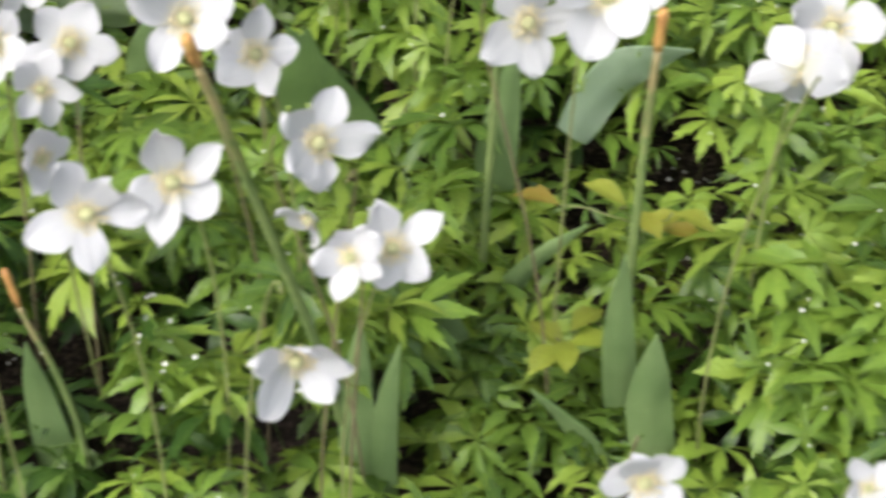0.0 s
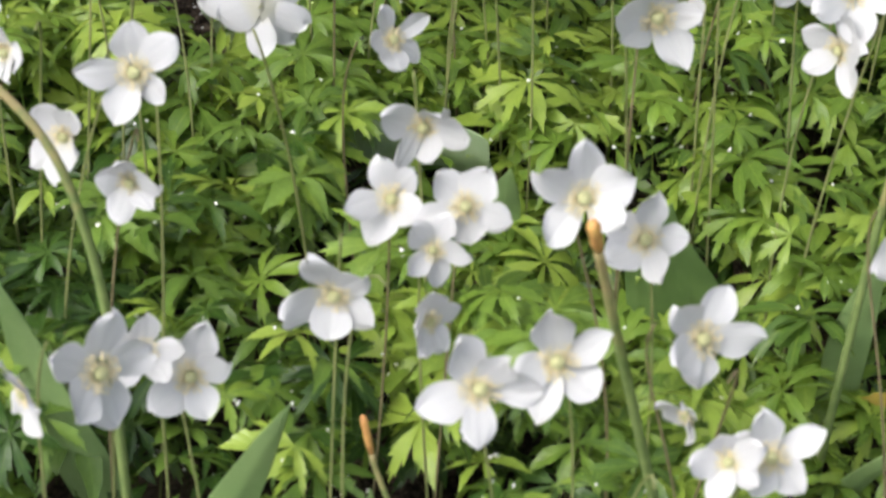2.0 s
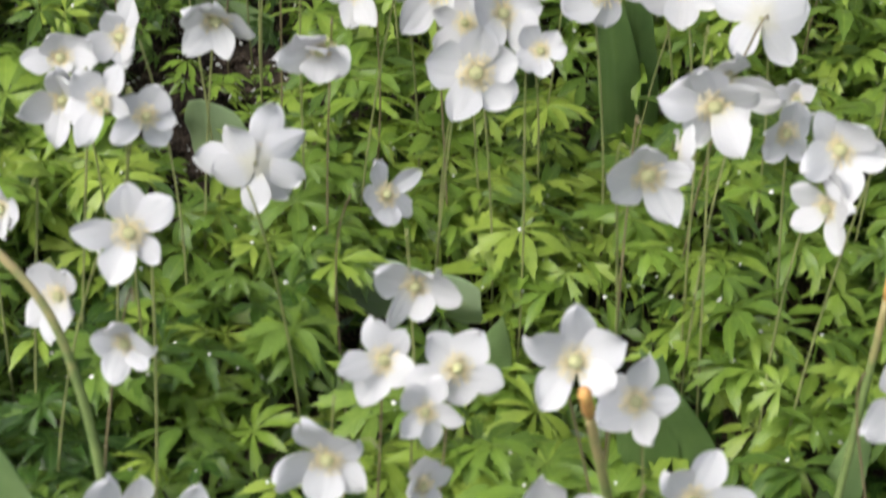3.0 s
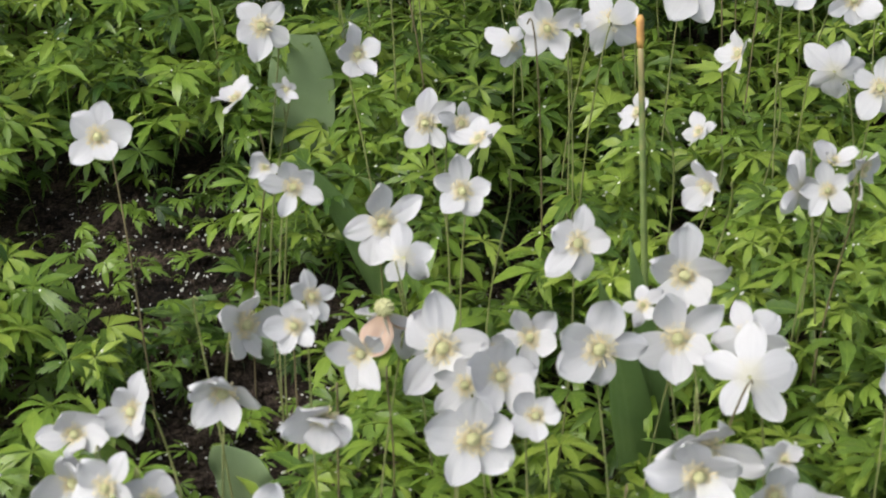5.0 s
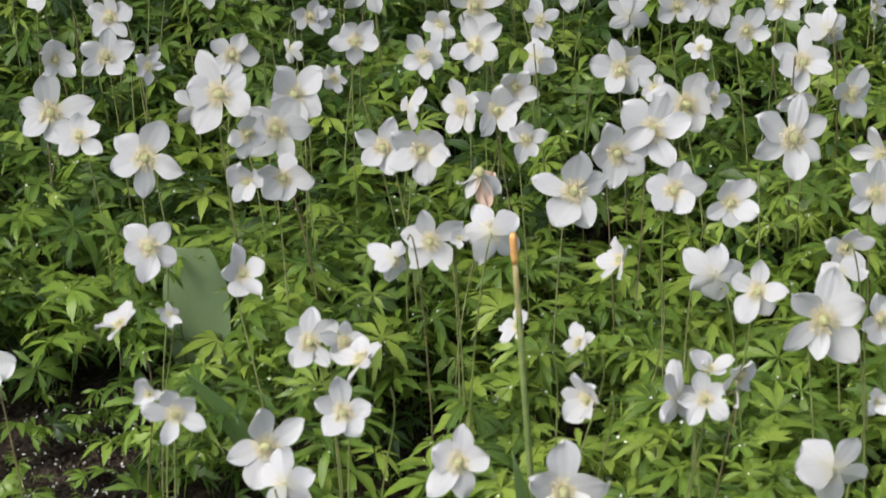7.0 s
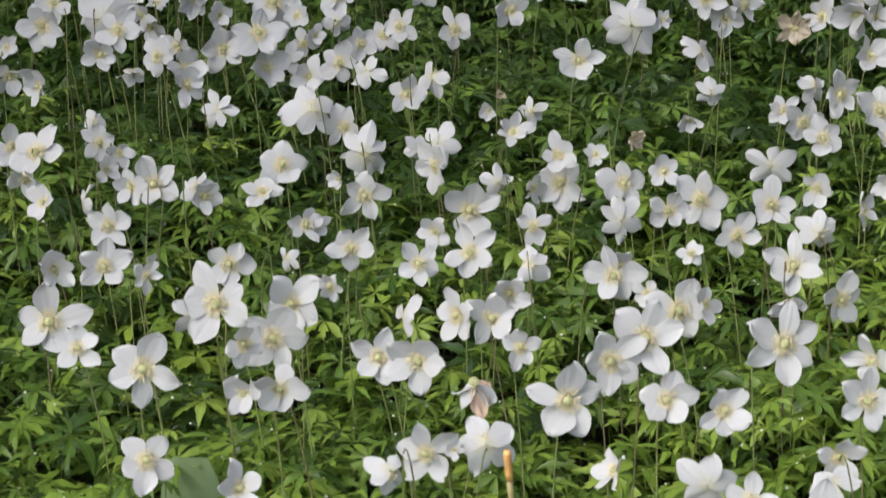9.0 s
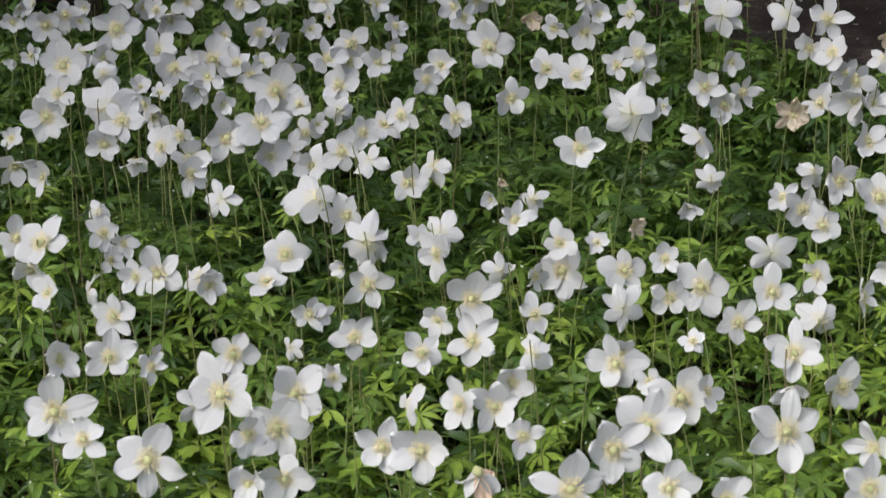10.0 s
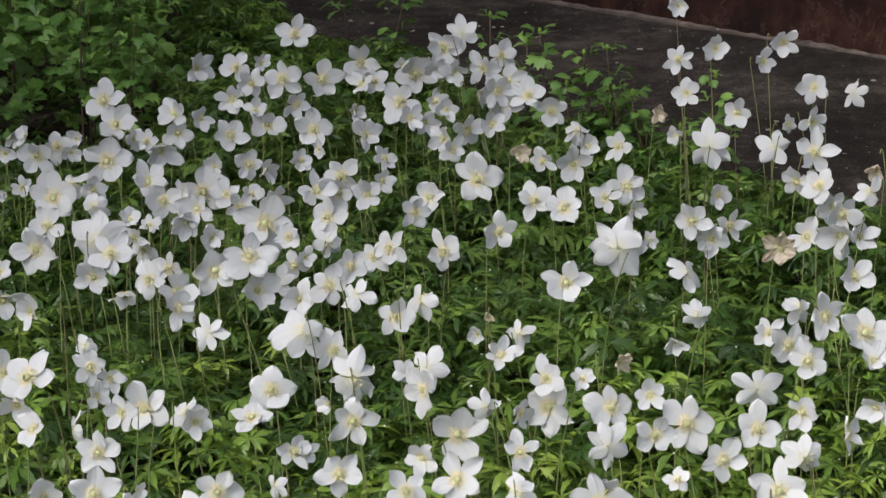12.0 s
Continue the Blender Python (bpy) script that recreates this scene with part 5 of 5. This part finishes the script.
def outer_foliage():
    """The rest of the bed, out to its edges: the same plants as larger, simpler leaves."""
    rng = np.random.default_rng(15)
    n = 26000
    x, y = rng.uniform(-4.1, 1.5, n), rng.uniform(0.2, 8.2, n)
    inside = (x > -0.75 - 0.42 * y) & (x < 0.42 + 0.05 * y) & (y > 0.35)
    ragged = (x < 1.38 + 0.07 * np.sin(5 * y) + rng.normal(0, 0.05, n)) & (y > 0.3 + 0.05 * np.sin(7 * x) + rng.normal(0, 0.05, n))
    ok = ~inside & ragged & (y < bed_edge(x) - 0.05) & (y < 8.2)
    vs, fs, at = [], [], 0
    for px, py in zip(x[ok], y[ok]):
        z = float(soil_height(px, py)) + rng.uniform(0.07, 0.2)
        turn, size = rng.uniform(0, 6.28), rng.uniform(0.045, 0.07)
        for k in range(5):
            a = turn + k * 1.2566 + rng.normal(0, 0.1)
            c, d, drop = math.cos(a), math.sin(a), rng.uniform(-0.4, 0.15)
            for along, across, up in ((0, 0, 0), (0.55, -0.24, 0.05), (1, 0, drop), (0.55, 0.24, 0.05), (0.55, 0, 0.0)):
                vs.append((px + size * (along * c - across * d), py + size * (along * d + across * c), z + size * up))
            fs += [(at, at + 1, at + 4), (at + 1, at + 2, at + 4), (at + 2, at + 3, at + 4), (at + 3, at, at + 4)]
            at += 5
    # Same plants, toned down with the leaf green that has shade painted in.
    ob = new("outer_foliage", mesh_from("outer_foliage", vs, fs, DEEP_SHADED_LEAF, True))
    tagged(ob, "anemone leaves filling the bed to its edges, in the shade-darkened deep green", "foliage", kind="stuff")


outer_foliage()


def leaf_clumps():
    """Single leafy anemone plants nearest the front, leaf by leaf."""
    rng = np.random.default_rng(21)
    meshes = [mesh_from("leaf", v, f, LEAF, True, leaf_uv(len(v))) for v, f in SHAPES]
    made = 0
    while made < 50:
        y = rng.uniform(0.75, 2.2)
        x = rng.uniform(-0.35 - 0.35 * y, 0.18)
        if float(bare(np.array([x]), np.array([y]))[0]) > 0.1:
            continue
        made += 1
        zs = float(soil_height(x, y))
        root = thing("anemone_plant", (x, y, zs), "leafy anemone plant with toothed bright green leaves", "plant", "leafy anemone plants")
        for k in range(6):
            a, d = rng.uniform(0, 6.28), rng.uniform(0.01, 0.06)
            z = rng.uniform(0.09, 0.15)
            top = np.array((d * math.cos(a), d * math.sin(a), z))
            m = Matrix.Translation(tuple(top)) @ Euler((rng.normal(-0.1, 0.3), rng.normal(0, 0.3), rng.uniform(0, 6.28)), "ZXY").to_matrix().to_4x4() @ Matrix.Scale(rng.uniform(0.8, 1.2), 4)
            leaf = part("leaf", meshes[rng.integers(len(meshes))], root, "", m)
            if k == 0:
                sv, sf = tube(np.stack([np.zeros(3) - (0, 0, 0.01), top * 0.5 + (0, 0, 0.01), top]), 0.0012, 5)
                part("stalk", mesh_from("stalk", sv, sf, STEM), root)


leaf_clumps()


# ---- crumbs on soil, specks on leaves ----
def crumbs():
    rng = np.random.default_rng(31)
    dark, pale = [], []
    shapes = [lump(600 + k, 3, 5, 0.25) for k in range(6)]
    for cx, cy, rx, ry in BARE:
        for _ in range(int(70000 * rx * ry) + 60):
            x, y = cx + rng.normal(0, rx * 0.7), cy + rng.normal(0, ry * 0.8)
            r = 0.0011 + 0.0045 * rng.random() ** 2
            v, f = shapes[rng.integers(6)]
            w = v * (r, r * rng.uniform(0.6, 1), r * 0.7) + (x, y, float(soil_height(x, y)) + r * 0.4)
            (pale if rng.random() < 0.3 and r < 0.0026 else dark).append((w, f))
    weeds = []
    for cx, cy, rx, ry in BARE[:7]:
        for _ in range(int(2600 * rx * ry) + 6):
            x, y = cx + rng.normal(0, rx * 0.6), cy + rng.normal(0, ry * 0.6)
            v, f = SHAPES[8 + rng.integers(4)]
            e = np.array(Euler((rng.normal(0, 0.35), rng.normal(0, 0.35), rng.uniform(0, 6.28)), "ZXY").to_matrix())
            s = rng.choice((rng.uniform(0.2, 0.45), rng.uniform(0.5, 0.85)))
            weeds.append((v @ e.T * s + (x, y, float(soil_height(x, y)) + 0.004 + rng.uniform(0.02, 0.07) * s), f))
    tagged(new("seedlings", merged("seedlings", weeds, WEED_LEAF)), "small weed seedlings on the bare soil", "weeds", kind="stuff")
    litter = []
    for _ in range(2400):
        y, x = rng.uniform(4.2, 8.5), rng.uniform(-2.2, 1.0)
        if y < bed_edge(x):
            continue
        v, f = shapes[rng.integers(6)]
        r = rng.uniform(0.0009, 0.0028) * (3.5 if rng.random() < 0.05 else 1)
        litter.append((v * (r, r * rng.uniform(0.5, 1), r * 0.35) + (x, y, -0.004), f))
    tagged(new("path_litter", merged("path_litter", litter, GRIT)), "pale bits of litter lying on the dark path", "litter", kind="stuff")
    tagged(new("soil_crumbs", merged("soil_crumbs", dark, SOIL)), "loose dark crumbs of garden soil", "soil", kind="stuff")
    for cx, cy, rx, ry in BARE:
        for _ in range(int(9000 * rx * ry) + 8):
            hub = (cx + rng.normal(0, rx * 0.6), cy + rng.normal(0, ry * 0.6))
            x, y = hub[0] + rng.normal(0, 0.01), hub[1] + rng.normal(0, 0.01)
            v, f = shapes[rng.integers(6)]
            r = rng.uniform(0.0008, 0.0024)
            pale.append((v * (r, r * 0.7, r * 0.6) + (x, y, float(soil_height(x, y)) + 0.0015), f))
    near = [w for w in MIDS if w[0][1] < 2.6]
    for k in range(11000):
        w = MIDS[rng.integers(len(MIDS))] if k < 7000 else near[rng.integers(len(near))]
        p = w[rng.integers(len(w))] * 0.6 + w[0] * 0.4
        v, f = shapes[rng.integers(6)]
        r = rng.uniform(0.0008, 0.0021)
        pale.append((v * (r, r, r * 0.7) + p + (0, 0, r * 0.5), f))
    tagged(new("white_specks", merged("white_specks", pale, SPECK)), "tiny white specks scattered over leaves and soil", "specks", kind="stuff")


crumbs()

# ---- young shoots ----
def young_shoot(x, y, label, mat, *tips):
    """A thin woody shoot with oval leaves that end at the tips."""
    rng = np.random.default_rng(int(1000 * abs(x)) + len(tips))
    root = thing("young_shoot", (x, y, float(soil_height(x, y))), label, "shoot")
    o = np.array(root.matrix_basis.translation)
    mid = np.mean(np.array(tips), axis=0) - o
    v, f = tube(bezier(np.array((0, 0, -0.01)), np.array((0, 0, 0.05)), mid * 0.8, mid, 8), np.linspace(0.0018, 0.001, 8), 6)
    part("stem", mesh_from("shoot_stem", v, f, DARK_STEM), root)
    for k, tip in enumerate(tips):
        p = np.array(tip) - o
        way = p - mid
        way[2] = 0
        a = math.atan2(-way[0], way[1])
        v, f = leaflet(0.032, 0.0085, 0.3, 0.3, 0.55, 900 + k)
        m = Matrix.Translation(tuple(p - 0.6 * 0.03 * np.array((-math.sin(a), math.cos(a), 0)))) @ Matrix.Rotation(a, 4, "Z") @ Matrix.Rotation(rng.normal(0.25, 0.15), 4, "X")
        part("leaf", mesh_from("shoot_leaf", v, f, mat, True, LEAF_UV), root, "", m)
        sv, sf = tube(np.stack([mid * 0.9, (mid + p) / 2, np.array(m.translation)]), 0.0007, 4)
        part("stalk", mesh_from("shoot_stalk", sv, sf, STEM), root)


young_shoot(0.042, 1.188, "young woody shoot with orange-brown and yellow-green leaves", SHOOT_LEAF, (-0.030, 1.146, 0.120), (0.014, 1.133, 0.134), (0.046, 1.107, 0.133), (0.057, 1.130, 0.115), (0.068, 1.113, 0.122), (0.075, 1.102, 0.144))
young_shoot(0.002, 1.074, "young woody shoot with yellow-green oval leaves", YELLOW_SHOOT_LEAF, (-0.017, 1.027, 0.112), (-0.004, 0.993, 0.122), (0.013, 1.016, 0.118), (0.009, 1.027, 0.128), (-0.017, 0.991, 0.123))


# ---- taller leafy plants at the back ----
def broad_leaf(seed, size):
    """A maple-like leaf: three broad lobes that run together."""
    rng = np.random.default_rng(seed)
    vs, fs, at = [np.zeros((1, 3))], [], 1
    for a, share in ((-0.85, 0.78), (0.85, 0.78), (0.0, 1.0)):
        lng = size * share * rng.uniform(0.9, 1.1)
        v, f = leaflet(lng, lng * 0.40, 0.22, 0.2, 0.6, seed * 7 + at, True)
        v = np.stack([v[:, 0] * math.cos(a) + v[:, 1] * math.sin(a), -v[:, 0] * math.sin(a) + v[:, 1] * math.cos(a), v[:, 2] + 0.0006 * at], -1)
        vs.append(v[1:])
        fs += [tuple(0 if i == 0 else i - 1 + at for i in face) for face in f]
        at += len(v) - 1
    return np.concatenate(vs), fs


def tall_plants():
    rng = np.random.default_rng(41)
    shapes = [broad_leaf(500 + k, 0.05) for k in range(4)]
    bud = lump(77, 4, 6, 0.15)
    bud_mesh = mesh_from("bud", bud[0] * (0.005, 0.005, 0.008), bud[1], WEED_LEAF)
    meshes = [mesh_from("leaf", v, f, TALL_LEAF, True, leaf_uv(len(v))) for v, f in shapes]

    def plant(x, y, tall, leaves, low=0.35):
        root = thing("tall_plant", (x, y, float(soil_height(x, y))), "tall leafy perennial with a dark stem and lobed leaves", "plant", "tall leafy perennials")
        lean = np.array((rng.normal(0, 0.03), rng.normal(0, 0.03), 0))
        pts = bezier(np.array((0, 0, -0.02)), np.array((0, 0, tall * 0.4)), lean + (0, 0, tall * 0.7), lean + (0, 0, tall), 10)
        v, f = tube(pts, np.linspace(0.0032, 0.0016, 10), 6)
        stem = part("stem", mesh_from("tall_stem", v, f, DARK_STEM), root, "dark brown stem")
        turn = rng.uniform(0, 3.14)
        for k in range(leaves):
            s = (low + (0.99 - low) * (k // 2) / max(leaves // 2 - 1, 1)) * 9
            i = min(int(s), 8)
            p = pts[i] + (pts[i + 1] - pts[i]) * (s - i)
            a = turn + 1.57 * (k // 2) + math.pi * (k % 2) + rng.normal(0, 0.25)
            size = rng.uniform(0.8, 1.25) * (1.1 - 0.45 * (s / 9) ** 3)
            m = Matrix.Translation(tuple(p)) @ Matrix.Rotation(a, 4, "Z") @ Matrix.Translation((0, 0.014, 0)) @ Matrix.Rotation(radians(rng.uniform(-32, 22)), 4, "X") @ Matrix.Rotation(rng.normal(0, 0.2), 4, "Y") @ Matrix.Scale(size, 4)
            part("leaf", meshes[rng.integers(4)], root, "", m)
        part("bud", bud_mesh, stem, "pale green bud", Matrix.Translation(tuple(pts[-1] + (0, 0, 0.004))))

    made = 0
    while made < 125:
        y = rng.uniform(4.5, 7.2)
        x = rng.uniform(-3.6, -1.5)
        if y > bed_edge(x) - 0.05 or x > -0.95 - 0.26 * (y - 2.0):
            continue
        plant(x, y, rng.uniform(0.38, 0.62), 16)
        made += 1
    for x, y, tall in ((-0.77, 4.75, 0.36), (-0.66, 4.72, 0.34), (-0.58, 4.6, 0.36), (-0.86, 4.8, 0.33), (-0.45, 4.5, 0.33), (-0.95, 4.9, 0.36), (-0.52, 4.55, 0.28), (-0.7, 4.6, 0.27), (-1.3, 5.4, 0.4), (-1.45, 5.6, 0.46)):
        plant(x, y, tall, 8, 0.5)
    for k in range(13):
        x = -0.88 + 0.042 * k
        plant(x, float(bed_edge(x)) - rng.uniform(0.02, 0.22), rng.uniform(0.16, 0.26), 10, 0.25)

    vs, fs, uv, at = [], [], [], 0
    for _ in range(5200):
        y, x = rng.uniform(4.5, 7.6), rng.uniform(-3.9, -1.5)
        if y > bed_edge(x) - 0.02 or x > -0.95 - 0.26 * (y - 2.0):
            continue
        v, f = shapes[rng.integers(4)]
        m = np.array(Euler((rng.normal(-0.1, 0.45), rng.normal(0, 0.45), rng.uniform(0, 6.28)), "ZXY").to_matrix())
        w = v @ m.T * rng.uniform(0.7, 1.15) + (x, y, rng.uniform(0.05, 0.38))
        vs.append(w)
        uv += leaf_uv(len(w))
        fs += [tuple(i + at for i in face) for face in f]
        at += len(w)
    ob = new("tall_foliage", mesh_from("tall_foliage", np.concatenate(vs), fs, TALL_LEAF, True, uv))
    tagged(ob, "mass of dark green lobed leaves at the back of the bed", "foliage", kind="stuff")


tall_plants()
